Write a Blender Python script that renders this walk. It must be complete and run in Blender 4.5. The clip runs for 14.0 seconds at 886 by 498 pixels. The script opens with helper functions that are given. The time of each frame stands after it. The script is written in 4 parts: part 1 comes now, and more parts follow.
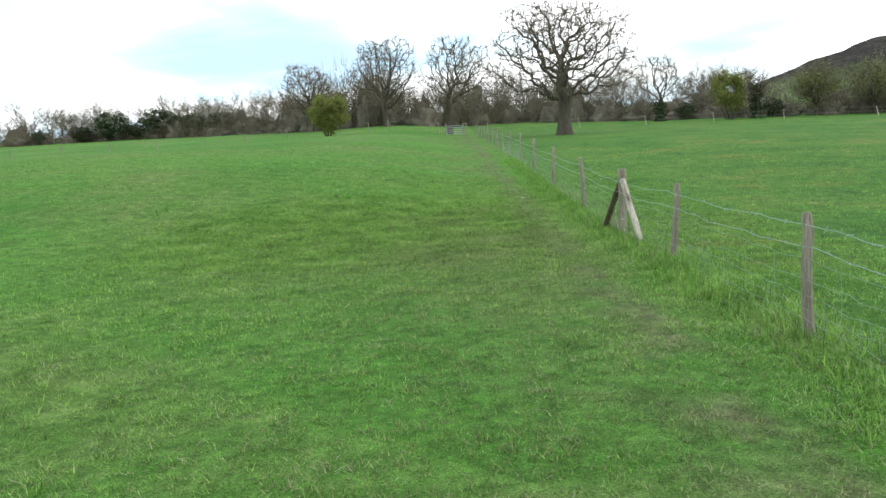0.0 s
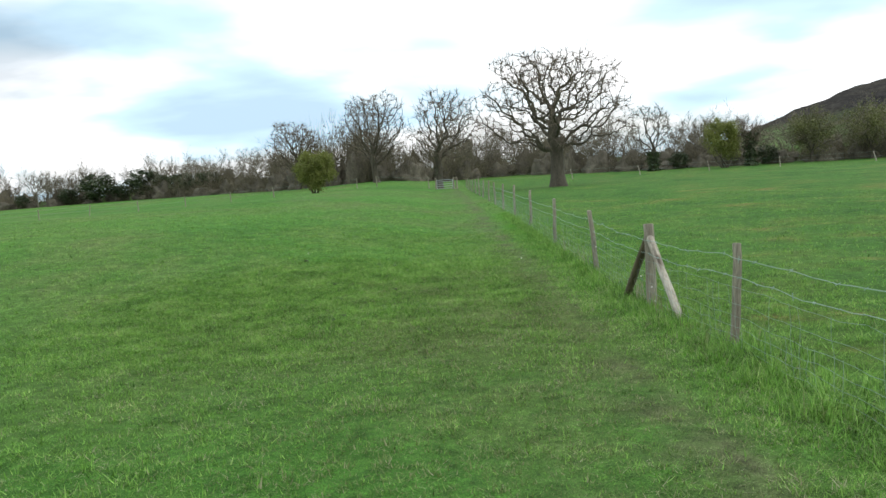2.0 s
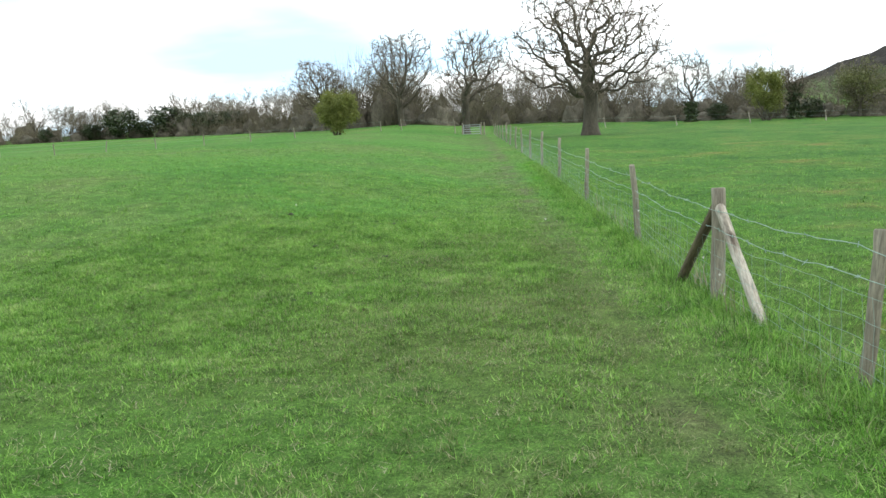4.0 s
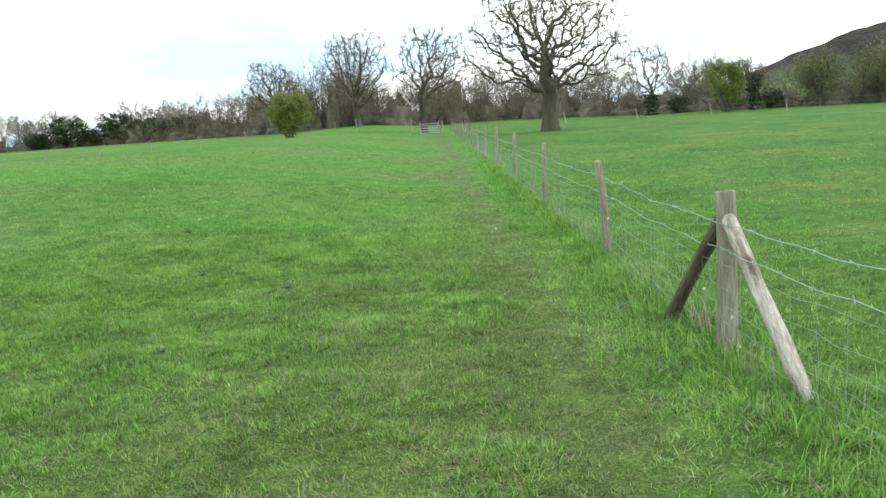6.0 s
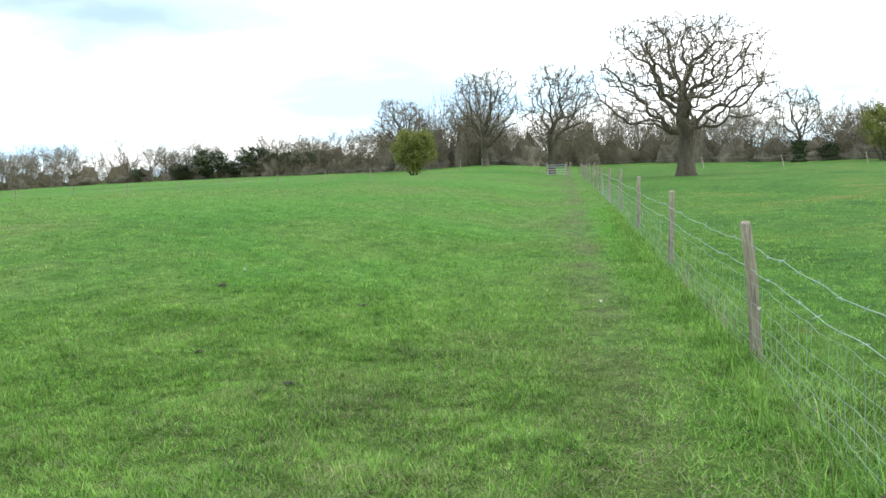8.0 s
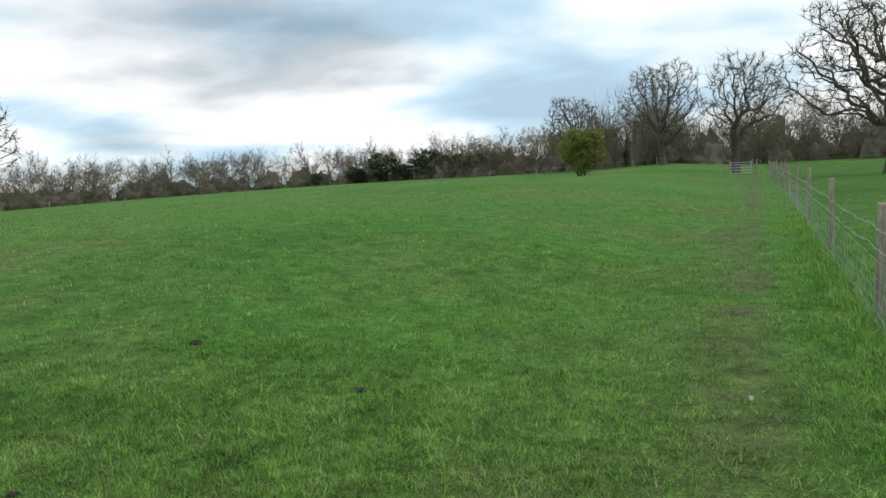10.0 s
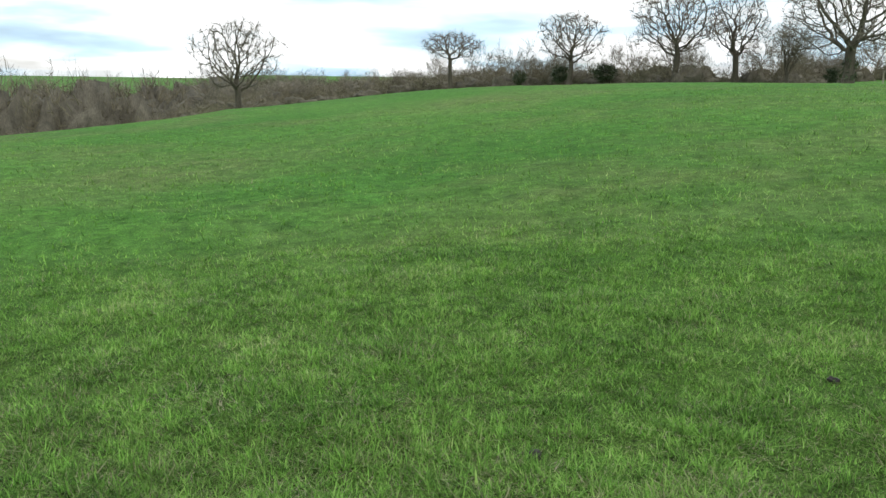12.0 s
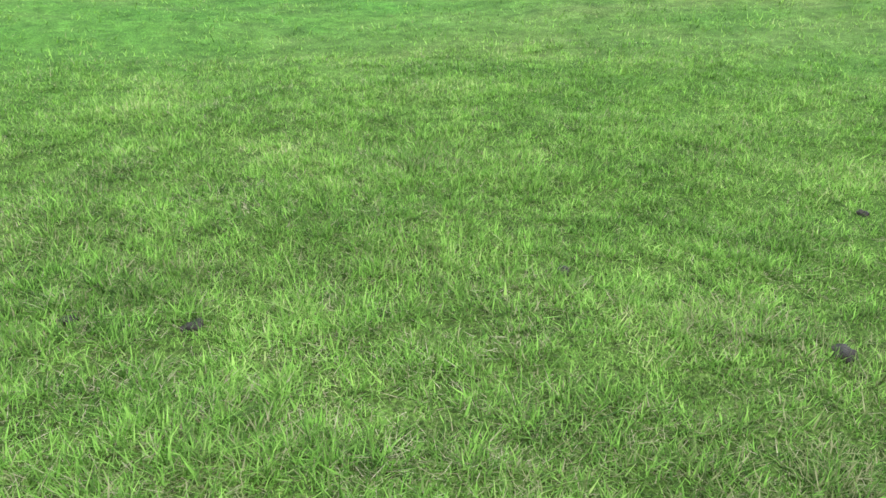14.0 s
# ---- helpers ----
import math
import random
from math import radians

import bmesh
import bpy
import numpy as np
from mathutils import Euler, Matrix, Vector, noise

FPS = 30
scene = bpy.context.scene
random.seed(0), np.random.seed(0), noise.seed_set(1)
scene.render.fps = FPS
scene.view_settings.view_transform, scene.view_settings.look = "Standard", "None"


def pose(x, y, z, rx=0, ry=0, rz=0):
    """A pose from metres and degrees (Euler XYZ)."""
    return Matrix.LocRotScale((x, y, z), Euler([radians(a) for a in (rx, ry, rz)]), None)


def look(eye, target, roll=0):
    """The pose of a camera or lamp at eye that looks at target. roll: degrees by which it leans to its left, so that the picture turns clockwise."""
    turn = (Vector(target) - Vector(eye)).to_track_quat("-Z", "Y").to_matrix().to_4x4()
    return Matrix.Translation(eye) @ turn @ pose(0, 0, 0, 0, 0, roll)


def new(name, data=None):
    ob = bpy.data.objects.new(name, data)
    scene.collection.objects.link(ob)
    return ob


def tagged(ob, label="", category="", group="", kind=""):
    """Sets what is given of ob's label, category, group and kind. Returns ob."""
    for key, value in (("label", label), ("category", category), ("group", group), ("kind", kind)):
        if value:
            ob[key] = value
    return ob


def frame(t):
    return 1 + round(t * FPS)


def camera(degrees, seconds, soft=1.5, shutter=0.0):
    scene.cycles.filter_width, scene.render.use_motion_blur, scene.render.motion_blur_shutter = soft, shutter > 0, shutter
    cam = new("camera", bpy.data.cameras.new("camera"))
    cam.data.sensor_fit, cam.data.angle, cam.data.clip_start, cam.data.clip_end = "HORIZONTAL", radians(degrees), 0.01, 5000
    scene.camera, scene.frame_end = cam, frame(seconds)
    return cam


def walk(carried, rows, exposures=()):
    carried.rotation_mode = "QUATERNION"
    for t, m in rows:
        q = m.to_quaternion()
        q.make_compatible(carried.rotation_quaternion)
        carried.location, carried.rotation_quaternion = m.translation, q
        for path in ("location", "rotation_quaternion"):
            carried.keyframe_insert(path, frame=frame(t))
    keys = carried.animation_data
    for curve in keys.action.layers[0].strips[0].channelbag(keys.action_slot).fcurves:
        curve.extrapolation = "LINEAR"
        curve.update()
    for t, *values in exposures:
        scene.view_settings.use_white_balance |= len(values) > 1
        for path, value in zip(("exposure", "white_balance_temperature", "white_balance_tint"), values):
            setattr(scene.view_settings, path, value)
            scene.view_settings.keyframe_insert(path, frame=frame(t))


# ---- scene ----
cam = camera(55.0, 14.0)
PATH = [
    (0, (-0.319, -4.254, 1.792), (-0.349, -2.27, 1.539), -2.8),
    (0.5, (-0.277, -3.368, 1.795), (-0.281, -1.381, 1.564), -2.7),
    (1, (-0.237, -2.555, 1.791), (-0.191, -0.562, 1.631), -2.8),
    (1.5, (-0.293, -1.906, 1.809), (-0.318, 0.089, 1.669), -3.2),
    (2, (-0.192, -1.188, 1.75), (-0.199, 0.808, 1.623), -4.0),
    (2.2, (-0.144, -0.837, 1.773), (-0.202, 1.152, 1.568), -3.1),
    (4.3, (0.182, 2.261, 1.701), (0.105, 4.244, 1.451), -2.4),
    (4.5, (0.212, 2.545, 1.662), (0.129, 4.528, 1.418), -2.9),
    (5, (0.417, 3.423, 1.661), (0.542, 5.403, 1.403), -3.3),
    (5.5, (0.482, 3.95, 1.655), (0.542, 5.935, 1.426), -3.0),
    (6, (0.6, 4.581, 1.64), (0.604, 6.564, 1.386), -3.9),
    (6.5, (0.723, 5.138, 1.659), (0.57, 7.115, 1.397), -3.5),
    (7, (0.881, 5.834, 1.696), (0.69, 7.804, 1.411), -4.9),
    (7.5, (1.056, 6.603, 1.699), (0.821, 8.58, 1.509), -4.3),
    (7.7, (1.064, 6.913, 1.648), (0.811, 8.89, 1.485), -3.2),
    (9.8, (1.512, 11.407, 1.643), (0.906, 13.310, 1.542), -2.2),
    (10, (1.527, 11.496, 1.726), (0.832, 13.367, 1.599), -2.7),
    (10.4, (1.432, 11.720, 1.787), (0.354, 13.399, 1.667), -2.9),
    (10.5, (1.263, 11.835, 1.753), (0.056, 13.426, 1.638), -3.0),
    (11, (1.117, 12.006, 1.763), (-0.583, 13.046, 1.599), -1.8),
    (11.5, (1.179, 11.982, 1.754), (-0.672, 12.701, 1.517), 0.5),
    (12, (1.315, 11.861, 1.746), (-0.584, 12.347, 1.350), 0.9),
    (12.5, (1.312, 11.840, 1.680), (-0.540, 12.346, 1.118), 2.1),
    (13, (1.225, 11.771, 1.669), (-0.553, 12.277, 0.907), 2.4),
    (13.5, (1.189, 11.727, 1.658), (-0.557, 12.207, 0.810), 3.2),
    (14, (1.199, 11.728, 1.666), (-0.575, 12.204, 0.873), 3.9),
]
EXPOSURES = [(0.0, -0.26), (0.6, -0.2), (1.5, -0.4), (2.2, -0.54), (4.5, -0.04), (7.7, 0.05), (9.8, -0.88), (11.5, -0.86), (12.5, -0.06), (13.2, 0.28), (14.0, 0.42)]
walk(cam, [(t, look(eye, aim, roll)) for t, eye, aim, roll in PATH], EXPOSURES)

# ---- world and sun: a bright, broken overcast ----
SUN_ELEVATION, SUN_TURN = 42.0, 60.0
world = bpy.data.worlds.new("sky")
scene.world = world
world.use_nodes = True


def node(tree, kind, **values):
    n = tree.nodes.new(kind)
    for key, value in values.items():
        n.inputs[key.replace("_", " ")].default_value = value
    return n


def ramp(tree, source, *stops):
    n = tree.nodes.new("ShaderNodeValToRGB")
    while len(n.color_ramp.elements) < len(stops):
        n.color_ramp.elements.new(0.5)
    for element, (at, colour) in zip(n.color_ramp.elements, stops):
        element.position = at
        element.color = (*colour, 1) if len(colour) == 3 else colour
    tree.links.new(source, n.inputs[0])
    return n.outputs[0]


def grey(v):
    return (v, v, v)


def build_sky():
    tree = world.node_tree
    tree.nodes.clear()
    links = tree.links
    sky = tree.nodes.new("ShaderNodeTexSky")
    sky.sky_type, sky.sun_disc = "NISHITA", False
    sky.sun_elevation, sky.sun_rotation = radians(SUN_ELEVATION), radians(SUN_TURN)
    clear = node(tree, "ShaderNodeBackground", Strength=0.12)
    links.new(sky.outputs[0], clear.inputs[0])
    # a cloud deck: the view direction is cast on a plane overhead
    coord = tree.nodes.new("ShaderNodeTexCoord")
    split = tree.nodes.new("ShaderNodeSeparateXYZ")
    links.new(coord.outputs["Generated"], split.inputs[0])
    lift = tree.nodes.new("ShaderNodeMath")
    lift.operation = "MAXIMUM"
    links.new(split.outputs[2], lift.inputs[0])
    lift.inputs[1].default_value = 0.0
    low = tree.nodes.new("ShaderNodeMath")
    low.operation = "ADD"
    links.new(lift.outputs[0], low.inputs[0])
    low.inputs[1].default_value = 0.13
    cast = tree.nodes.new("ShaderNodeVectorMath")
    cast.operation = "DIVIDE"
    links.new(coord.outputs["Generated"], cast.inputs[0])
    links.new(low.outputs[0], cast.inputs[1])
    flat = tree.nodes.new("ShaderNodeMapping")
    flat.inputs["Scale"].default_value = (0.75, 0.75, 0.0)
    flat.inputs["Location"].default_value = (3.1, 0.4, 0.0)
    links.new(cast.outputs[0], flat.inputs[0])
    puffs = node(tree, "ShaderNodeTexNoise", Scale=0.6, Detail=6.0, Roughness=0.5, Distortion=0.15)
    links.new(flat.outputs[0], puffs.inputs["Vector"])
    shade = node(tree, "ShaderNodeTexNoise", Scale=1.0, Detail=5.0, Roughness=0.45, Distortion=0.15)
    links.new(flat.outputs[0], shade.inputs["Vector"])
    colour = ramp(tree, shade.outputs[0], (0.33, (0.88, 1.2, 1.48)), (0.41, (1.1, 1.48, 1.76)), (0.48, (1.62, 1.84, 1.96)), (0.56, (2.2, 2.23, 2.26)))
    cloud = node(tree, "ShaderNodeBackground", Strength=1.0)
    links.new(colour, cloud.inputs[0])
    cover = ramp(tree, puffs.outputs[0], (0.34, grey(0.45)), (0.45, grey(1.0)))
    mix = tree.nodes.new("ShaderNodeMixShader")
    links.new(cover, mix.inputs[0])
    links.new(clear.outputs[0], mix.inputs[1])
    links.new(cloud.outputs[0], mix.inputs[2])
    out = tree.nodes.new("ShaderNodeOutputWorld")
    links.new(mix.outputs[0], out.inputs[0])


build_sky()
sun = new("sun", bpy.data.lights.new("sun", "SUN"))
sun.data.energy, sun.data.angle, sun.data.color = 1.3, radians(14), (1.0, 0.96, 0.9)
sun.matrix_world = look((0, 0, 60), (-60 * math.sin(radians(SUN_TURN)) / math.tan(radians(SUN_ELEVATION)),
                                     -60 * math.cos(radians(SUN_TURN)) / math.tan(radians(SUN_ELEVATION)), 0))


# ---- materials ----
def material(name, stops, scale=4.0, detail=6.0, fine=None, rough=0.85, bump=0.3, bump_scale=40.0, stretch=(1, 1, 1), island=0.0, spec=0.3, through_light=0.0):
    """A colour ramp over two octaves of noise in object space, with relief; island: how far single pieces differ."""
    m = bpy.data.materials.new(name)
    m.use_nodes = True
    tree = m.node_tree
    links = tree.links
    shader = tree.nodes["Principled BSDF"]
    shader.inputs["Roughness"].default_value = rough
    shader.inputs["Specular IOR Level"].default_value = spec
    coord = tree.nodes.new("ShaderNodeTexCoord")
    place = tree.nodes.new("ShaderNodeMapping")
    place.inputs["Scale"].default_value = stretch
    links.new(coord.outputs["Object"], place.inputs[0])
    big = node(tree, "ShaderNodeTexNoise", Scale=scale, Detail=detail, Roughness=0.6)
    links.new(place.outputs[0], big.inputs["Vector"])
    value = big.outputs[0]
    if island:
        geo = tree.nodes.new("ShaderNodeNewGeometry")
        add = tree.nodes.new("ShaderNodeMath")
        add.operation = "MULTIPLY_ADD"
        links.new(geo.outputs["Random Per Island"], add.inputs[0])
        add.inputs[1].default_value = island
        half = tree.nodes.new("ShaderNodeMath")
        half.operation = "SUBTRACT"
        links.new(value, half.inputs[0])
        half.inputs[1].default_value = island / 2
        links.new(half.outputs[0], add.inputs[2])
        value = add.outputs[0]
    colour = ramp(tree, value, *stops)
    if fine:
        grain = node(tree, "ShaderNodeTexNoise", Scale=fine, Detail=4.0, Roughness=0.7)
        links.new(place.outputs[0], grain.inputs["Vector"])
        tone = ramp(tree, grain.outputs[0], (0.3, grey(0.55)), (0.7, grey(1.35)))
        mul = tree.nodes.new("ShaderNodeMix")
        mul.data_type, mul.blend_type = "RGBA", "MULTIPLY"
        mul.inputs[0].default_value = 1.0
        links.new(colour, mul.inputs[6])
        links.new(tone, mul.inputs[7])
        colour = mul.outputs[2]
    links.new(colour, shader.inputs["Base Color"])
    if through_light:
        glow = tree.nodes.new("ShaderNodeBsdfTranslucent")
        links.new(colour, glow.inputs[0])
        both = tree.nodes.new("ShaderNodeMixShader")
        both.inputs[0].default_value = through_light
        links.new(shader.outputs[0], both.inputs[1])
        links.new(glow.outputs[0], both.inputs[2])
        links.new(both.outputs[0], tree.nodes["Material Output"].inputs[0])
    if bump:
        relief = node(tree, "ShaderNodeTexNoise", Scale=bump_scale, Detail=5.0)
        links.new(place.outputs[0], relief.inputs["Vector"])
        b = node(tree, "ShaderNodeBump", Strength=bump, Distance=0.02)
        links.new(relief.outputs[0], b.inputs["Height"])
        links.new(b.outputs[0], shader.inputs["Normal"])
    return m


BARK = material("oak_bark", [(0.3, (0.05, 0.042, 0.03)), (0.55, (0.088, 0.077, 0.056)), (0.75, (0.13, 0.122, 0.088))], 1.5, fine=14, stretch=(1, 1, 0.3), bump=0.6, bump_scale=12)
TWIG = material("bare_twigs", [(0.3, (0.1, 0.08, 0.06)), (0.7, (0.22, 0.175, 0.13))], 0.6, island=0.3, bump=0)
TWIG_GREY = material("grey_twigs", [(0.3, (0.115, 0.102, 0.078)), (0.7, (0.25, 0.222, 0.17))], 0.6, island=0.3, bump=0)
SCRUB = material("scrub_twigs", [(0.25, (0.085, 0.075, 0.05)), (0.5, (0.15, 0.13, 0.085)), (0.75, (0.19, 0.175, 0.105))], 0.06, island=0.35, bump=0)
IVY = material("ivy_leaves", [(0.3, (0.025, 0.042, 0.016)), (0.7, (0.065, 0.09, 0.034))], 0.5, island=0.4, bump=0, rough=0.5)
SPRING = material("spring_leaves", [(0.3, (0.085, 0.095, 0.03)), (0.7, (0.17, 0.18, 0.06))], 0.4, island=0.4, bump=0, rough=0.6)
BUSH_LEAF = material("hawthorn_leaves", [(0.3, (0.13, 0.15, 0.036)), (0.7, (0.24, 0.265, 0.07))], 0.5, island=0.4, bump=0, rough=0.6, through_light=0.35)
TIMBER = material("weathered_timber", [(0.3, (0.14, 0.118, 0.088)), (0.5, (0.27, 0.243, 0.185)), (0.72, (0.39, 0.365, 0.29))], 5, fine=60, stretch=(1, 1, 0.12), bump=0.7, bump_scale=50)
PALE_TIMBER = material("pale_peeled_timber", [(0.36, (0.12, 0.095, 0.07)), (0.46, (0.4, 0.36, 0.29)), (0.7, (0.52, 0.49, 0.42))], 7, fine=50, stretch=(1, 1, 0.2), bump=0.6, bump_scale=40)
DARK_TIMBER = material("mossy_dark_timber", [(0.3, (0.07, 0.055, 0.036)), (0.7, (0.17, 0.15, 0.085))], 6, fine=50, stretch=(1, 1, 0.2), bump=0.6, bump_scale=40)
WIRE = material("galvanised_wire", [(0.3, (0.2, 0.29, 0.245)), (0.7, (0.33, 0.44, 0.38))], 12, bump=0, rough=0.55)
GATE_STEEL = material("galvanised_gate_steel", [(0.3, (0.3, 0.36, 0.38)), (0.7, (0.45, 0.52, 0.54))], 6, bump=0, rough=0.5)
DUNG = material("dark_dung", [(0.3, (0.012, 0.010, 0.008)), (0.7, (0.045, 0.038, 0.03))], 18, fine=90, bump=1.0, bump_scale=60, rough=0.6)
SCRUB_CORE = material("scrub_thicket", [(0.3, (0.055, 0.05, 0.036)), (0.5, (0.105, 0.094, 0.068)), (0.7, (0.15, 0.135, 0.098))], 0.5, fine=5.0, stretch=(1, 1, 0.35), bump=1.0, bump_scale=4.0)


def grass_ground():
    m = bpy.data.materials.new("pasture")
    m.use_nodes = True
    tree = m.node_tree
    links = tree.links
    shader = tree.nodes["Principled BSDF"]
    shader.inputs["Roughness"].default_value = 0.9
    shader.inputs["Specular IOR Level"].default_value = 0.1
    coord = tree.nodes.new("ShaderNodeTexCoord")

    def noise_of(scale, detail, stops, vector=None):
        n = node(tree, "ShaderNodeTexNoise", Scale=scale, Detail=detail, Roughness=0.62)
        links.new(vector or coord.outputs["Object"], n.inputs["Vector"])
        return ramp(tree, n.outputs[0], *stops)

    def blend(a, b, factor=None, kind="MIX", amount=1.0):
        mix = tree.nodes.new("ShaderNodeMix")
        mix.data_type, mix.blend_type = "RGBA", kind
        mix.inputs[0].default_value = amount
        if factor is not None:
            links.new(factor, mix.inputs[0])
        links.new(a, mix.inputs[6])
        links.new(b, mix.inputs[7])
        return mix.outputs[2]

    lush = noise_of(0.09, 5, [(0.3, (0.05, 0.15, 0.02)), (0.5, (0.07, 0.188, 0.027)), (0.7, (0.1, 0.215, 0.038))])
    worn = noise_of(1.3, 6, [(0.3, (0.095, 0.15, 0.036)), (0.7, (0.15, 0.18, 0.065))])
    patch = noise_of(0.16, 6, [(0.46, grey(0.0)), (0.66, grey(0.75))])
    colour = blend(lush, worn, patch)
    # the trodden strip beside the fence
    split = tree.nodes.new("ShaderNodeSeparateXYZ")
    links.new(coord.outputs["Object"], split.inputs[0])
    wide = tree.nodes.new("ShaderNodeMapRange")
    links.new(split.outputs[0], wide.inputs[0])
    wide.inputs[1].default_value, wide.inputs[2].default_value = -3.0, 4.2
    band = ramp(tree, wide.outputs[0], (0.3, grey(0.0)), (0.52, grey(0.3)), (0.6, grey(0.85)), (0.635, grey(0.8)), (0.67, grey(0.0)))
    break_up = noise_of(0.8, 6, [(0.38, grey(0.0)), (0.62, grey(1.0))])
    mud = noise_of(2.5, 6, [(0.35, (0.085, 0.09, 0.045)), (0.65, (0.14, 0.13, 0.075))])
    colour = blend(colour, mud, blend(band, break_up, kind="MULTIPLY"))
    # the rougher, less grazed field beyond the fence
    beyond = ramp(tree, wide.outputs[0], (0.77, grey(0.0)), (0.79, grey(1.0)))
    rough_turf = noise_of(0.35, 7, [(0.33, (0.034, 0.105, 0.016)), (0.5, (0.056, 0.148, 0.022)), (0.6, (0.09, 0.155, 0.028)), (0.68, (0.175, 0.16, 0.046))])
    colour = blend(colour, rough_turf, blend(beyond, noise_of(0.12, 4, [(0.3, grey(0.55)), (0.6, grey(1.0))]), kind="MULTIPLY"))
    # bare earth and thatch between the tufts of the close turf
    reach = tree.nodes.new("ShaderNodeVectorMath")
    reach.operation = "DISTANCE"
    links.new(coord.outputs["Object"], reach.inputs[0])
    reach.inputs[1].default_value = (-1.0, 11.5, 0.0)
    close = tree.nodes.new("ShaderNodeMapRange")
    links.new(reach.outputs["Value"], close.inputs[0])
    close.inputs[1].default_value, close.inputs[2].default_value = 2.5, 7.5
    close.inputs[3].default_value, close.inputs[4].default_value = 0.75, 0.0
    thatch = noise_of(45.0, 6, [(0.36, (0.03, 0.034, 0.014)), (0.48, (0.075, 0.11, 0.025)), (0.6, (0.11, 0.19, 0.036)), (0.75, (0.2, 0.2, 0.08))])
    colour = blend(colour, thatch, close.outputs[0])
    blades = noise_of(60.0, 5, [(0.3, grey(0.4)), (0.5, grey(0.95)), (0.7, grey(1.55))])
    colour = blend(colour, blades, kind="MULTIPLY")
    tufts = noise_of(2.6, 5, [(0.3, grey(0.72)), (0.7, grey(1.25))])
    colour = blend(colour, tufts, kind="MULTIPLY")
    grain = noise_of(230.0, 3, [(0.34, grey(0.45)), (0.66, grey(1.55))])
    colour = blend(colour, grain, kind="MULTIPLY")
    clumps = noise_of(7.0, 4, [(0.32, grey(0.68)), (0.68, grey(1.3))])
    colour = blend(colour, clumps, kind="MULTIPLY")
    links.new(colour, shader.inputs["Base Color"])
    relief = node(tree, "ShaderNodeTexNoise", Scale=16.0, Detail=8.0, Roughness=0.7)
    links.new(coord.outputs["Object"], relief.inputs["Vector"])
    b = node(tree, "ShaderNodeBump", Strength=0.8, Distance=0.06)
    links.new(relief.outputs[0], b.inputs["Height"])
    links.new(b.outputs[0], shader.inputs["Normal"])
    return m


def hill_cover():
    """Brown heath on the ridge, woods and small green fields on the lower slopes."""
    m = bpy.data.materials.new("hill_cover")
    m.use_nodes = True
    tree = m.node_tree
    links = tree.links
    shader = tree.nodes["Principled BSDF"]
    shader.inputs["Roughness"].default_value = 1.0
    shader.inputs["Specular IOR Level"].default_value = 0.0
    coord = tree.nodes.new("ShaderNodeTexCoord")

    def patches(scale, detail, *stops):
        n = node(tree, "ShaderNodeTexNoise", Scale=scale, Detail=detail, Roughness=0.6)
        links.new(coord.outputs["Object"], n.inputs["Vector"])
        return ramp(tree, n.outputs[0], *stops)

    def mixed(a, b, factor, kind="MIX"):
        mix = tree.nodes.new("ShaderNodeMix")
        mix.data_type, mix.blend_type = "RGBA", kind
        if factor is None:
            mix.inputs[0].default_value = 1.0
        else:
            links.new(factor, mix.inputs[0])
        links.new(a, mix.inputs[6])
        links.new(b, mix.inputs[7])
        return mix.outputs[2]

    heath = patches(0.02, 5, (0.35, (0.036, 0.034, 0.034)), (0.65, (0.06, 0.056, 0.048)))
    slope = patches(0.014, 4, (0.42, (0.085, 0.085, 0.05)), (0.5, (0.075, 0.11, 0.045)), (0.58, (0.11, 0.17, 0.06)))
    split = tree.nodes.new("ShaderNodeSeparateXYZ")
    links.new(coord.outputs["Object"], split.inputs[0])
    wander = node(tree, "ShaderNodeTexNoise", Scale=0.008, Detail=5.0)
    links.new(coord.outputs["Object"], wander.inputs["Vector"])
    level = tree.nodes.new("ShaderNodeMath")
    level.operation = "MULTIPLY_ADD"
    links.new(wander.outputs[0], level.inputs[0])
    level.inputs[1].default_value = 60.0
    links.new(split.outputs[2], level.inputs[2])
    rise = tree.nodes.new("ShaderNodeMapRange")
    links.new(level.outputs[0], rise.inputs[0])
    rise.inputs[1].default_value, rise.inputs[2].default_value = 66.0, 80.0
    colour = mixed(slope, heath, rise.outputs[0])
    colour = mixed(colour, patches(0.25, 4, (0.35, grey(0.6)), (0.65, grey(1.3))), None, "MULTIPLY")
    links.new(colour, shader.inputs["Base Color"])
    return m


HILL = hill_cover()
PASTURE = grass_ground()
BLADE = material("grass_blades", [(0.1, (0.032, 0.085, 0.012)), (0.34, (0.105, 0.235, 0.034)), (0.6, (0.21, 0.42, 0.072)), (0.82, (0.31, 0.5, 0.115)), (0.97, (0.5, 0.51, 0.25))], 1.3, fine=9.0, island=0.62, bump=0, rough=0.55, spec=0.2, through_light=0.36)
LUSH_BLADE = material("lush_grass_blades", [(0.1, (0.06, 0.17, 0.02)), (0.4, (0.12, 0.33, 0.04)), (0.7, (0.21, 0.46, 0.07)), (0.95, (0.34, 0.53, 0.13))], 1.1, fine=5.0, island=0.6, bump=0, rough=0.6, spec=0.12, through_light=0.42)
WORN_BLADE = material("worn_grass_blades", [(0.15, (0.055, 0.09, 0.024)), (0.4, (0.12, 0.185, 0.05)), (0.6, (0.19, 0.23, 0.085)), (0.85, (0.34, 0.33, 0.19))], 0.9, island=0.6, bump=0, rough=0.6, spec=0.2, through_light=0.3)
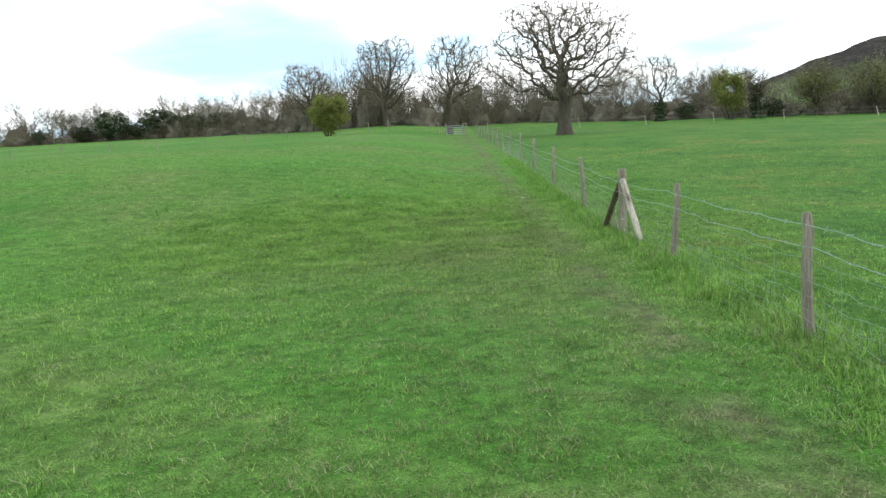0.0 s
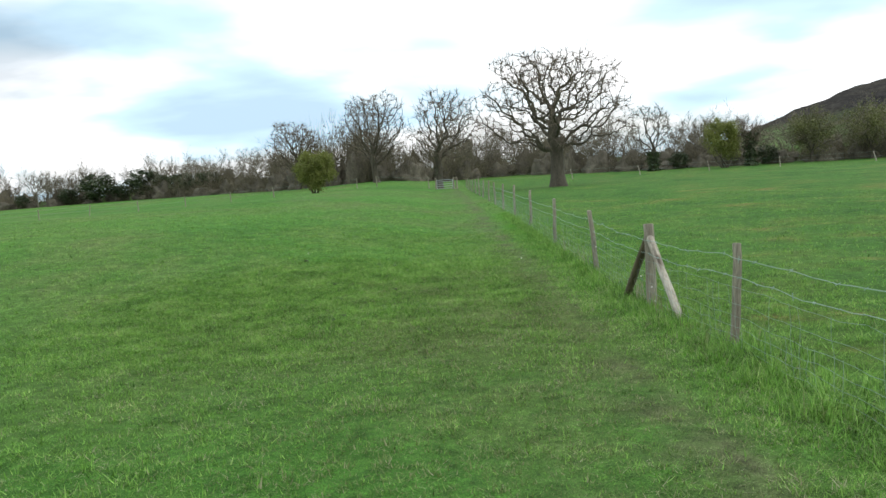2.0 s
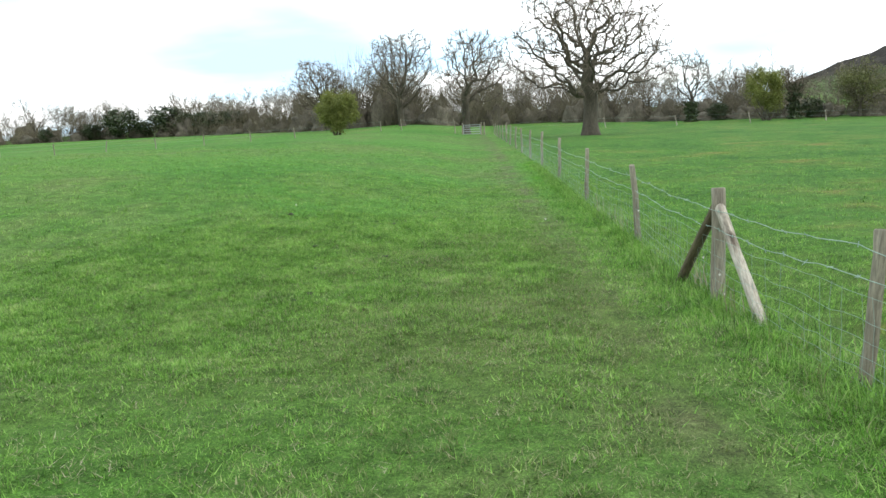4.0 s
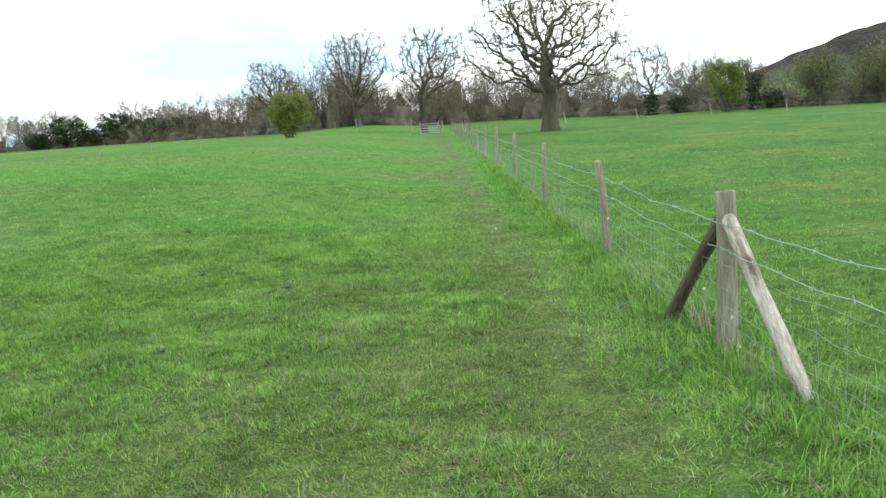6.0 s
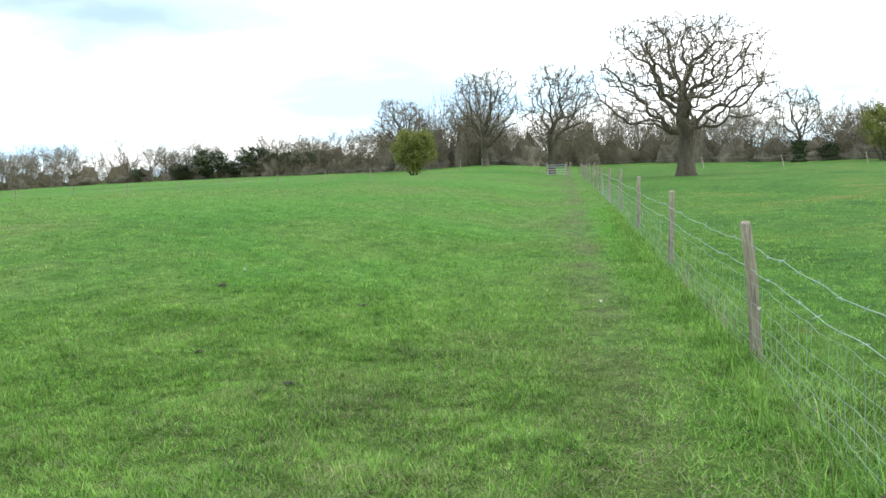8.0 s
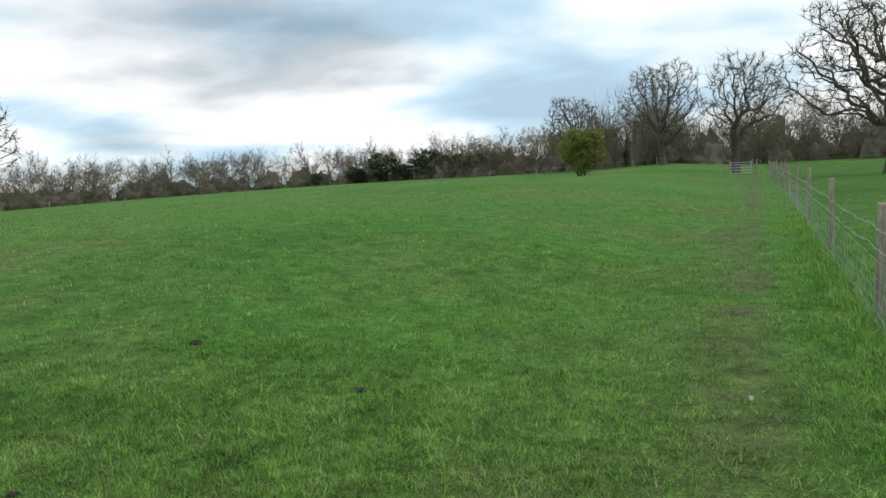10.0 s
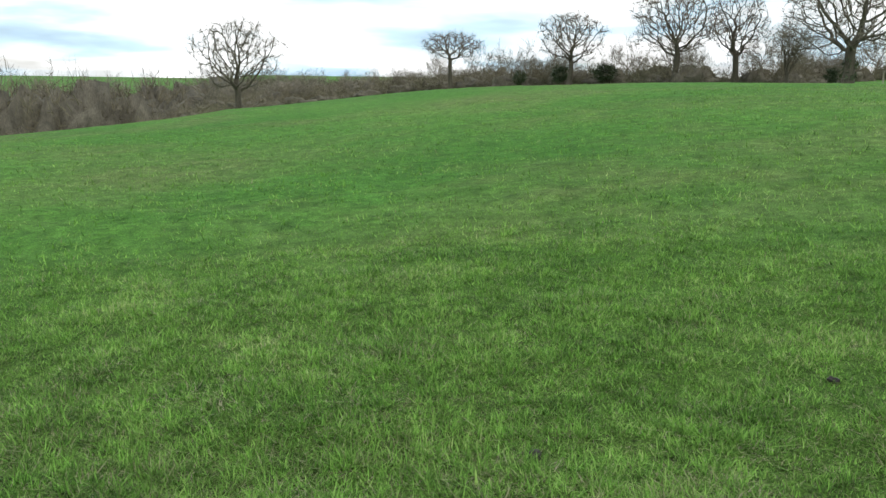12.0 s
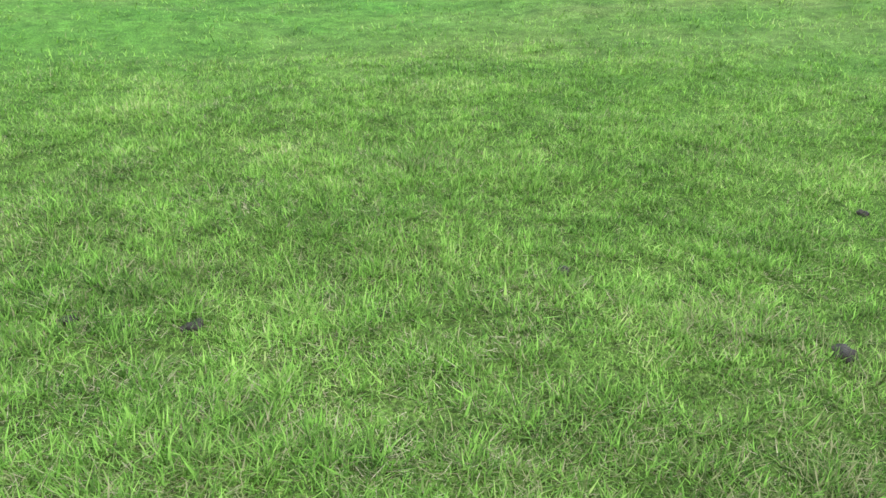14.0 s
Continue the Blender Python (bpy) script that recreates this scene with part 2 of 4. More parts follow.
STRAW = material("dead_grass", [(0.2, (0.2, 0.19, 0.1)), (0.5, (0.33, 0.31, 0.19)), (0.85, (0.46, 0.43, 0.3))], 1.1, island=0.6, bump=0, rough=0.7, spec=0.1, through_light=0.2)
WOOL = material("white_wool", [(0.3, (0.62, 0.6, 0.54)), (0.7, (0.8, 0.79, 0.74))], 30, bump=0.5, bump_scale=80)


# ---- ground ----
def soft_over(v, knee):
    """v above zero, eased in over knee metres."""
    return np.where(v <= 0, 0.0, np.where(v < knee, v * v / (2 * knee), v - knee / 2))


def waves(x, y):
    return (0.028 * np.sin(0.9 * x + 0.35 * y + 1.0) * np.sin(0.5 * y - 0.3 * x) + 0.016 * np.sin(2.3 * x - 1.1 * y) * np.sin(1.9 * y + 0.7 * x + 2.0)
            + 0.012 * np.sin(5.1 * x + 2.2 * y) * np.sin(4.3 * y - 1.7 * x))


def height(x, y):
    """The lie of the land: it climbs along the fence and over a broad brow on the other side, then falls away."""
    x, y = np.asarray(x, float), np.asarray(y, float)
    climb = 0.031 * soft_over(y - 8.0, 6.0) - 0.0075 * soft_over(y - 45.0, 10.0) + 0.02 * soft_over(y - 85.0, 30.0)
    climb = np.minimum(climb, 11.0) - 0.006 * soft_over(x - 10.0, 10.0).clip(0, 200)
    side = np.maximum(-x - 0.2, 0.0)
    climb = climb / (1 + (side / 220.0) ** 4)
    step = np.clip((y - 9.5) / 17.0, 0.0, 1.0)
    brow = 0.95 * (1 - np.exp(-side / 4.5)) * step * step * (3 - 2 * step)
    fall = 0.042 * soft_over(side - 34.0, 14.0) * np.clip((64.0 - y) / 40.0, 0.0, 1.0)
    fall = fall + 0.055 * soft_over(side - 11.0, 10.0) * np.clip((12.0 - y) / 12.0, 0.0, 1.0)
    fall = fall + 1.3 * (1 - np.exp(-soft_over(side - 6.0, 8.0) / 20.0)) * np.clip((y - 35.0) / 40.0, 0.0, 1.0)
    near = np.exp(-((x / 60.0) ** 2) - ((y - 10) / 80.0) ** 2)
    return climb + brow - np.minimum(fall, 12.0) + waves(x, y) * near


def mesh_of(name, verts, faces, mat, smooth=False):
    verts, faces = np.asarray(verts, np.float32), np.asarray(faces, np.int32)
    me = bpy.data.meshes.new(name)
    n, k = faces.shape
    me.vertices.add(len(verts))
    me.vertices.foreach_set("co", verts.ravel())
    me.loops.add(n * k)
    me.loops.foreach_set("vertex_index", faces.ravel())
    me.polygons.add(n)
    me.polygons.foreach_set("loop_start", np.arange(0, n * k, k, dtype=np.int32))
    me.polygons.foreach_set("use_smooth", np.full(n, smooth))
    me.update(calc_edges=True)
    me.materials.append(mat)
    return me


def part(name, me, parent, label="", m=None):
    ob = new(name, me)
    ob.parent = parent
    if m is not None:
        ob.matrix_basis = m
    return tagged(ob, label) if label else ob


def grid_lines(near, step, far, growth):
    out, s = list(np.arange(-near, near + 1e-6, step)), step
    side = [near]
    while side[-1] < far:
        s *= growth
        side.append(side[-1] + s)
    return np.array([-v for v in side[:0:-1]] + out + side[1:])


def build_ground():
    xs, ys = grid_lines(12, 0.2, 2600, 1.09) - 1.0, grid_lines(18, 0.2, 2600, 1.09) + 9.0
    gx, gy = np.meshgrid(xs, ys)
    v = np.stack([gx, gy, height(gx, gy)], -1).reshape(-1, 3)
    w = len(xs)
    i = (np.arange(len(ys) - 1)[:, None] * w + np.arange(w - 1)).ravel()
    f = np.stack([i, i + 1, i + w + 1, i + w], 1)
    tagged(new("ground", mesh_of("ground", v, f, PASTURE, True)), "rolling green sheep pasture, worn and trodden beside the fence", "ground", kind="structure")


build_ground()


def build_hill():
    n = 90
    a, b = np.meshgrid(np.linspace(-1, 1, n), np.linspace(-1, 1, n))
    x, y = 640 + 620 * a, 830 + 380 * b
    z = 106 * np.tanh(2 * np.exp(-(((x - 660) / 290) ** 2) - ((y - 830) / 210) ** 2))
    z += 4 * np.sin(x / 31) * np.sin(y / 27) + 1.6 * np.sin(x / 7.3 + y / 11) * np.sin(y / 6.1) + 2 - 4
    i = (np.arange(n - 1)[:, None] * n + np.arange(n - 1)).ravel()
    f = np.stack([i, i + 1, i + n + 1, i + n], 1)
    tagged(new("hill", mesh_of("hill", np.stack([x, y, z], -1).reshape(-1, 3), f, HILL, True)), "dark wooded hill beyond the fields", "hill", kind="structure")


build_hill()


# ---- trees ----
class Plant:
    """Collects tubes and leaves as bare arrays."""

    def __init__(self):
        self.v, self.f, self.n = [], [], 0

    def tube(self, points, radii, sides):
        p = np.asarray(points, float)
        along = np.gradient(p, axis=0)
        along /= np.linalg.norm(along, axis=1, keepdims=True) + 1e-9
        ref = np.array([0.31, 0.95, 0.05]) if abs(along[0][2]) > 0.5 else np.array([0.05, 0.1, 1.0])
        u = np.cross(along, ref)
        u /= np.linalg.norm(u, axis=1, keepdims=True) + 1e-9
        w = np.cross(along, u)
        a = np.arange(sides) * 2 * math.pi / sides
        ring = p[:, None] + np.asarray(radii)[:, None, None] * (np.cos(a)[None, :, None] * u[:, None] + np.sin(a)[None, :, None] * w[:, None])
        self.v.append(ring.reshape(-1, 3))
        k = np.arange(sides)
        for r in range(len(p) - 1):
            a0, a1 = self.n + r * sides + k, self.n + r * sides + (k + 1) % sides
            self.f.append(np.stack([a0, a1, a1 + sides], 1))
            self.f.append(np.stack([a0, a1 + sides, a0 + sides], 1))
        self.n += len(p) * sides

    def blades(self, base, tip, width, rng):
        """Thin triangles from base to tip."""
        base, tip = np.asarray(base, float), np.asarray(tip, float)
        side = np.cross(tip - base, rng.normal(size=base.shape))
        side *= (width / 2) / (np.linalg.norm(side, axis=1, keepdims=True) + 1e-9)
        v = np.stack([base - side, base + side, tip], 1).reshape(-1, 3)
        self.v.append(v)
        self.f.append(self.n + np.arange(len(v)).reshape(-1, 3))
        self.n += len(v)

    def arrays(self):
        return np.concatenate(self.v), np.concatenate(self.f)

    def mesh(self, name, mat):
        return mesh_of(name, *self.arrays(), mat, True)


def bough(rng, start, way, length, bend, rise, count):
    """A wandering line of count + 1 points."""
    points, way = [np.array(start, float)], np.array(way, float)
    for _ in range(count):
        way = way + rng.normal(size=3) * bend
        way[2] += rise
        way /= np.linalg.norm(way)
        points.append(points[-1] + way * length / count)
    return np.array(points)


def fork_way(rng, way, spread):
    side = np.cross(way, rng.normal(size=3))
    side /= np.linalg.norm(side) + 1e-9
    out = way * math.cos(spread) + side * math.sin(spread)
    return out / np.linalg.norm(out)


def bare_tree(seed, tall, trunk_r, trunk_h, limbs=7, limb_len=0.55, open_angle=(35, 75), bend=0.22, rise=0.05, kids=(6, 6, 5), crown=(1.0, 1.0), lean=0.05, light=False, dome=None, thick=0.4, tip=0.3, spray=0.026):
    """Wood (trunk and limbs) and fine twigs of a leafless broad tree, as two Plants; light: for trees that stay far off;
    dome: height of the crown's middle, its half width and half height."""
    rng = np.random.default_rng(seed)
    wood, twigs = Plant(), Plant()
    sprays = []
    trunk = bough(rng, (0, 0, -0.4), (lean * rng.normal(), lean * rng.normal(), 1), trunk_h + 0.4, 0.04, 0.1, 6)
    wood.tube(trunk, trunk_r * np.array([1.6, 1.15, 1.0, 0.95, 0.92, 0.95, 0.7]), 5 if light else 10)
    top = trunk[-1]
    counts, sides = ((3, 2, 2, 2), (4, 3, 3, 3)) if light else ((7, 5, 3, 2), (7, 5, 3, 3))

    def grow(start, way, length, radius, level):
        count = counts[level]
        line = bough(rng, start, way, length, bend if level < 2 else bend * 1.2, rise if level < 2 else rise * 0.6, count)
        if dome:
            middle, reach = np.array([0, 0, dome[0]]), np.array([dome[1], dome[1], dome[2]])
            edge = rng.uniform(0.86, 1.03)
            start_at = line[0]
            for shrink in (1.0, 0.75, 0.55, 0.4, 0.28, 0.18):
                trial = start_at + (line - start_at) * shrink
                if np.linalg.norm((trial[-1] - middle) / reach) < edge and trial[-1][2] > trunk_h * 0.65:
                    break
            if level > 0 and shrink < 0.2:
                return
            line, length = trial, length * max(shrink, 0.5)
        if level == 3 or (light and level == 2):
            sprays.append((line[0], line[-1]))
        else:
            (wood if level < 2 else twigs).tube(line, np.linspace(radius, radius * tip, count + 1), sides[level])
        if level == 3:
            return
        amount = kids[level]
        for k in range(amount):
            at = 0.2 + 0.8 * (k + rng.random() * 0.9) / amount
            at = min(at, 0.999) * count
            i = min(int(at), count - 1)
            here = line[i] + (line[i + 1] - line[i]) * (at - i)
            ahead = line[i + 1] - line[i]
            ahead /= np.linalg.norm(ahead)
            grow(here, fork_way(rng, ahead, radians(rng.uniform(22, 62))), length * rng.uniform(0.45, 0.74), max(radius * thick, 0.012), level + 1)

    for k in range(limbs):
        turn = 2 * math.pi * (k + rng.random() * 0.7) / limbs
        tilt = radians(open_angle[0] + (open_angle[1] - open_angle[0]) * ((k * 0.618 + 0.1 * rng.random()) % 1.0))
        way = np.array([math.sin(tilt) * math.cos(turn) * crown[0], math.sin(tilt) * math.sin(turn) * crown[0], math.cos(tilt) * crown[1]])
        low = top - (top - trunk[3]) * rng.random() * 0.7
        grow(low, way / np.linalg.norm(way), (tall - trunk_h) * limb_len * rng.uniform(0.95, 1.3), trunk_r * rng.uniform(0.24, 0.42), 0)
    base, tip = np.array([a for a, _ in sprays]), np.array([b for _, b in sprays])
    twigs.blades(base, tip, 0.048 if light else spray, rng)
    return wood, twigs


def crown_tree(seed, trunk_h, trunk_r, dome, points=1500, step=0.42, kill=0.75, kink=0.35, spray=0.05, low=0.8, shift=(0.0, 0.0)):
    """A leafless crown that grows towards points strewn through a dome (height of its middle, half width, half height):
    every branch tip bends to the free space nearest to it, and limbs thicken with the twigs that they carry."""
    rng = np.random.default_rng(seed)
    d = rng.normal(size=(points * 3, 3))
    d /= np.linalg.norm(d, axis=1, keepdims=True)
    lumps = 0.9 + 0.13 * np.sin(3.1 * d[:, 0] + seed) * np.sin(2.7 * d[:, 1] + 1.3 * seed) + 0.09 * np.sin(5 * d[:, 2] + 4 * d[:, 0])
    goal = d * (rng.uniform(0.03, 1.0, (points * 3, 1)) ** 0.42) * lumps[:, None] * np.array([dome[1], dome[1], dome[2]]) + np.array([shift[0], shift[1], dome[0]])
    goal = goal[goal[:, 2] > trunk_h * low][:points]
    lean = np.cumsum(np.concatenate([[[0, 0]], rng.normal(size=(6, 2)) * 0.05]), axis=0)
    nodes = [np.array([lean[k][0], lean[k][1], -0.4 + (trunk_h + 0.4) * k / 6]) for k in range(7)]
    parent = [-1, 0, 1, 2, 3, 4, 5]
    best, which = np.full(len(goal), 1e9), np.zeros(len(goal), int)
    fresh = [4, 5, 6]
    live = np.ones(len(goal), bool)
    for _ in range(90):
        at = np.array([nodes[k] for k in fresh])
        far = np.linalg.norm(goal[:, None] - at[None], axis=2)
        near = far.argmin(1)
        better = far[np.arange(len(goal)), near] < best
        best = np.where(better, far[np.arange(len(goal)), near], best)
        which = np.where(better, np.array(fresh)[near], which)
        live &= best > kill
        fresh = []
        for k in np.unique(which[live]):
            pull = goal[live & (which == k)] - nodes[k]
            way = (pull / np.linalg.norm(pull, axis=1, keepdims=True)).mean(0) + rng.normal(size=3) * kink
            if parent[k] >= 0:
                back = nodes[k] - nodes[parent[k]]
                way = way + 0.35 * back / np.linalg.norm(back)
            nodes.append(nodes[k] + way / np.linalg.norm(way) * step * rng.uniform(0.75, 1.25))
            parent.append(int(k))
            fresh.append(len(nodes) - 1)
        if not fresh:
            break
    n = len(nodes)
    kids = [[] for _ in range(n)]
    for k in range(1, n):
        kids[parent[k]].append(k)
    load = np.zeros(n)
    for k in range(n - 1, -1, -1):
        load[k] = max(1.0, sum(load[c] for c in kids[k]))
    tip_r = 0.024
    radius = tip_r * load ** (math.log(trunk_r / tip_r) / math.log(load[6]))
    radius[:7] = trunk_r * np.array([1.75, 1.3, 1.08, 1.0, 0.97, 0.97, 0.95])
    wood, twigs, base, tip = Plant(), Plant(), [], []
    stack = [(0, None)]
    while stack:
        k, root = stack.pop()
        line = [k] if root is None else [root, k]
        while kids[line[-1]]:
            order = sorted(kids[line[-1]], key=lambda c: -load[c])
            for c in order[1:]:
                stack.append((c, line[-1]))
            line.append(order[0])
        size = radius[line].copy()
        if root is not None:
            size[0] = size[1]
        stout = size[0] > 0.05
        (wood if stout else twigs).tube([nodes[c] for c in line], size, 10 if root is None else 6 if stout else 3)
        for c in line[-4:]:
            if load[c] < 6:
                out = nodes[c] - nodes[parent[c]]
                for _ in range(5):
                    base.append(nodes[c])
                    tip.append(nodes[c] + out / np.linalg.norm(out) * 0.4 + rng.normal(size=3) * 0.36)
    twigs.blades(np.array(base), np.array(tip), spray, rng)
    return wood, twigs


def ivy_on(seed, low, high, radius, count=900, size=0.22):
    """Small leaves packed round a stem."""
    rng = np.random.default_rng(seed)
    leaves = Plant()
    z = rng.uniform(low, high, count)
    a = rng.uniform(0, 2 * math.pi, count)
    lump = radius * (0.6 + 0.5 * np.abs(np.sin(2.2 * z + seed)) * np.abs(np.cos(a * 1.5 + z))) * rng.uniform(0.5, 1.05, count)
    base = np.stack([np.cos(a) * lump, np.sin(a) * lump, z], 1)
    leaves.blades(base, base + rng.normal(size=(count, 3)) * size * 0.6 + np.array([0, 0, -0.1]), size, rng)
    return leaves


def leafy_ball(seed, wide, tall, count, size, low=0.15, gaps=0.5):
    """A ragged crown: leaf clumps round scattered shoots, denser towards the outside."""
    rng = np.random.default_rng(seed)
    leaves = Plant()
    clumps = 70
    d = rng.normal(size=(clumps, 3))
    d /= np.linalg.norm(d, axis=1, keepdims=True)
    r = rng.uniform(0.35, 1.0, (clumps, 1)) ** gaps
    centre = d * r * np.array([wide / 2, wide / 2, tall / 2 * (1 - low)]) * 0.88 + np.array([0, 0, tall * (low + (1 - low) / 2)])
    which = rng.integers(0, clumps, count)
    base = centre[which] + rng.normal(size=(count, 3)) * wide * 0.062
    base[:, 2] = np.maximum(base[:, 2], 0.1)
    leaves.blades(base, base + rng.normal(size=(count, 3)) * size * 0.7, size, rng)
    return leaves


def tree_thing(name, at, built, label, category="tree", twig_mat=TWIG, turn=0.0, ivy=None, crown=None, group=""):
    wood, twigs = built
    thing = new(name)
    thing.matrix_basis = pose(at[0], at[1], float(height(*at)), 0, 0, turn)
    part("trunk", wood.mesh("trunk", BARK), thing)
    if twigs.v:
        part("crown", twigs.mesh("crown", twig_mat), thing, "fine bare twigs")
    if ivy:
        part("ivy", ivy.mesh("ivy", IVY), thing, "dark green ivy leaves")
    if crown:
        part("foliage", crown[0].mesh("foliage", crown[1]), thing)
    return tagged(thing, label, category, group)


def stems(seed, count, tall, radius):
    rng = np.random.default_rng(seed)
    wood = Plant()
    for _ in range(count):
        start = (*(rng.normal(size=2) * 0.25), -0.3)
        line = bough(rng, start, (rng.normal() * 0.35, rng.normal() * 0.35, 1), tall * rng.uniform(0.7, 1.1), 0.12, 0.05, 5)
        wood.tube(line, np.linspace(radius, radius * 0.25, 6), 6)
    return wood, Plant()


oak_label = "large bare spreading oak with gnarled limbs beyond the fence"
tree_thing("oak_tree", (10.1, 74.0), crown_tree(11, 3.6, 0.6, (7.6, 7.0, 5.6), 2470, 0.5, 0.68, 0.5, low=0.85), oak_label)
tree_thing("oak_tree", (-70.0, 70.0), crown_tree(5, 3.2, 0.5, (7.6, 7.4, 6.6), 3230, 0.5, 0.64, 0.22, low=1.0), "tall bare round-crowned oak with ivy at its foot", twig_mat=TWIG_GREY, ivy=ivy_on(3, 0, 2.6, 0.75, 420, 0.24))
tree_thing("ash_tree", (-0.5, 100.0), crown_tree(22, 3.4, 0.4, (7.6, 4.8, 4.6), 1520, 0.45, 0.64, 0.4, shift=(1.2, 0.0)), "bare forked ash with ivy round its trunk by the gate", ivy=ivy_on(8, 0, 3.6, 0.4, 150, 0.2))
tree_thing("maple_tree", (-9.6, 124.0), crown_tree(31, 3.0, 0.42, (8.2, 5.8, 5.8), 2470, 0.45, 0.60, 0.25), "dense bare brown maple above the scrub", twig_mat=TWIG)
tree_thing("maple_tree", (-22.5, 132.0), crown_tree(37, 2.6, 0.36, (6.5, 5.2, 4.6), 2300, 0.45, 0.56, 0.22), "bare round-crowned maple behind the hawthorn bush", twig_mat=TWIG)
tree_thing("hawthorn_bush", (-13.6, 90.7), stems(41, 6, 2.8, 0.12), "round olive-green hawthorn bush coming into leaf", "bush", crown=(leafy_ball(42, 4.6, 4.8, 12000, 0.15, 0.04), BUSH_LEAF))
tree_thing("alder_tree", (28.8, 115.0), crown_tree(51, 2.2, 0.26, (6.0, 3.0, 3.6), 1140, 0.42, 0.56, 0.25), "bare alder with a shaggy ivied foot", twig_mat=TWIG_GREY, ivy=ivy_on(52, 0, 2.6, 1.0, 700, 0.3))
tree_thing("willow_tree", (36.6, 110.0), stems(55, 5, 3.4, 0.12), "willow in fresh green leaf at the field's edge", crown=(leafy_ball(56, 5.2, 6.6, 8000, 0.17, 0.12), BUSH_LEAF))
tree_thing("ash_tree", (40.5, 111.0), bare_tree(57, 7.8, 0.24, 2.0, 7, 0.55, (15, 50), 0.2, 0.06, (7, 8, 7)), "small dark bare ash in the hedge", ivy=ivy_on(58, 0, 4.5, 0.9, 900, 0.28))
for x, y, tall, wide, seed in ((49.0, 112.0, 7.6, 7.0, 61), (56.0, 110.0, 8.2, 8.0, 62), (62.5, 106.0, 8.8, 7.5, 63), (70.0, 104.0, 9.0, 8.0, 64)):
    tree_thing("willow_tree", (x, y), bare_tree(seed, tall, 0.25, 1.6, 7, 0.52, (20, 60), 0.16, 0.05, (7, 7, 7)), "half-bare willow with a haze of olive buds", twig_mat=SCRUB, crown=(leafy_ball(seed + 10, wide, tall * 0.96, 6000, 0.15, 0.12, 0.8), SPRING), group="willows along the far hedge")
# the boundary on the other side of the field
tree_thing("oak_tree", (-89.4, 62.3), crown_tree(71, 3.0, 0.36, (6.9, 5.5, 4.3), 2200, 0.42, 0.60, 0.3), "bare oak in the boundary hedge", twig_mat=TWIG, group="hedgerow oaks")
tree_thing("oak_tree", (-87.9, 69.2), crown_tree(72, 3.2, 0.34, (6.8, 4.2, 4.2), 1710, 0.42, 0.60, 0.3), "bare oak in the boundary hedge", twig_mat=TWIG, group="hedgerow oaks")
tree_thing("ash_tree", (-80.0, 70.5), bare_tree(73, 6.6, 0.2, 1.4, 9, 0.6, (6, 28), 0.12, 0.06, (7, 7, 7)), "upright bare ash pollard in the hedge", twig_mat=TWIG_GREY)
tree_thing("maple_tree", (-102.0, 54.6), crown_tree(74, 2.6, 0.3, (6.0, 4.4, 3.8), 1900, 0.42, 0.56, 0.25), "bare round-crowned maple above the scrub", twig_mat=TWIG)
tree_thing("oak_tree", (-111.8, 41.6), crown_tree(75, 4.0, 0.28, (5.9, 4.8, 2.1), 1330, 0.4, 0.60, 0.3), "flat-topped bare oak with a clean trunk", twig_mat=TWIG)
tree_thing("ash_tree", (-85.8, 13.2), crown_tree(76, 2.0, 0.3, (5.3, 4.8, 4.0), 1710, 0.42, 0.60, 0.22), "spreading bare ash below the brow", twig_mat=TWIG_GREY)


# ---- scrub, hedges and far woods ----
def scrub_clump(seed, wide, tall, count, twig, reach):
    rng = np.random.default_rng(seed)
    p = Plant()
    d = rng.normal(size=(count, 3))
    d /= np.linalg.norm(d, axis=1, keepdims=True)
    d[:, 2] = np.abs(d[:, 2])
    r = rng.uniform(0.2, 1.0, (count, 1)) ** 0.6
    base = d * r * np.array([wide / 2, wide / 2, tall * 0.85])
    tip = base + d * rng.uniform(0.2, 0.8, (count, 1)) * reach + rng.normal(size=(count, 3)) * reach * 0.55 + np.array([0, 0, reach * 0.25])
    p.blades(base, tip, twig, rng)
    return p.arrays()


def scrub_core(seed, wide, tall):
    """The closed heart of a thicket: a lumpy dome without a floor."""
    bm = bmesh.new()
    bmesh.ops.create_icosphere(bm, subdivisions=3, radius=1.0)
    shift = Vector((seed * 3.7, seed * 1.3, 0))
    for v in bm.verts:
        lump = 0.78 + 0.3 * noise.noise(v.co * 1.8 + shift) + 0.5 * noise.noise(v.co * 6.5 + shift)
        v.co = Vector((v.co.x * wide / 2, v.co.y * wide / 2, max(v.co.z, -0.1) * tall)) * lump
    bmesh.ops.delete(bm, geom=[v for v in bm.verts if v.co.z < -0.15 * tall], context="VERTS")
    bm.verts.index_update()
    out = np.array([v.co[:] for v in bm.verts]), np.array([[v.index for v in face.verts] for face in bm.faces])
    bm.free()
    return out


def join(name, kinds, places, mat, label, category):
    """Many copies of a few plants in one mesh of uncountable stuff."""
    vs, fs, n = [], [], 0
    for kind, x, y, z, turn, wide, tall in places:
        v, f = kinds[kind]
        c, s = math.cos(turn), math.sin(turn)
        v = v * np.array([wide, wide, tall])
        v = np.stack([v[:, 0] * c - v[:, 1] * s + x, v[:, 0] * s + v[:, 1] * c + y, v[:, 2] + z], 1)
        vs.append(v)
        fs.append(f + n)
        n += len(v)
    tagged(new(name, mesh_of(name, np.concatenate(vs), np.concatenate(fs), mat, True)), label, category, kind="stuff")


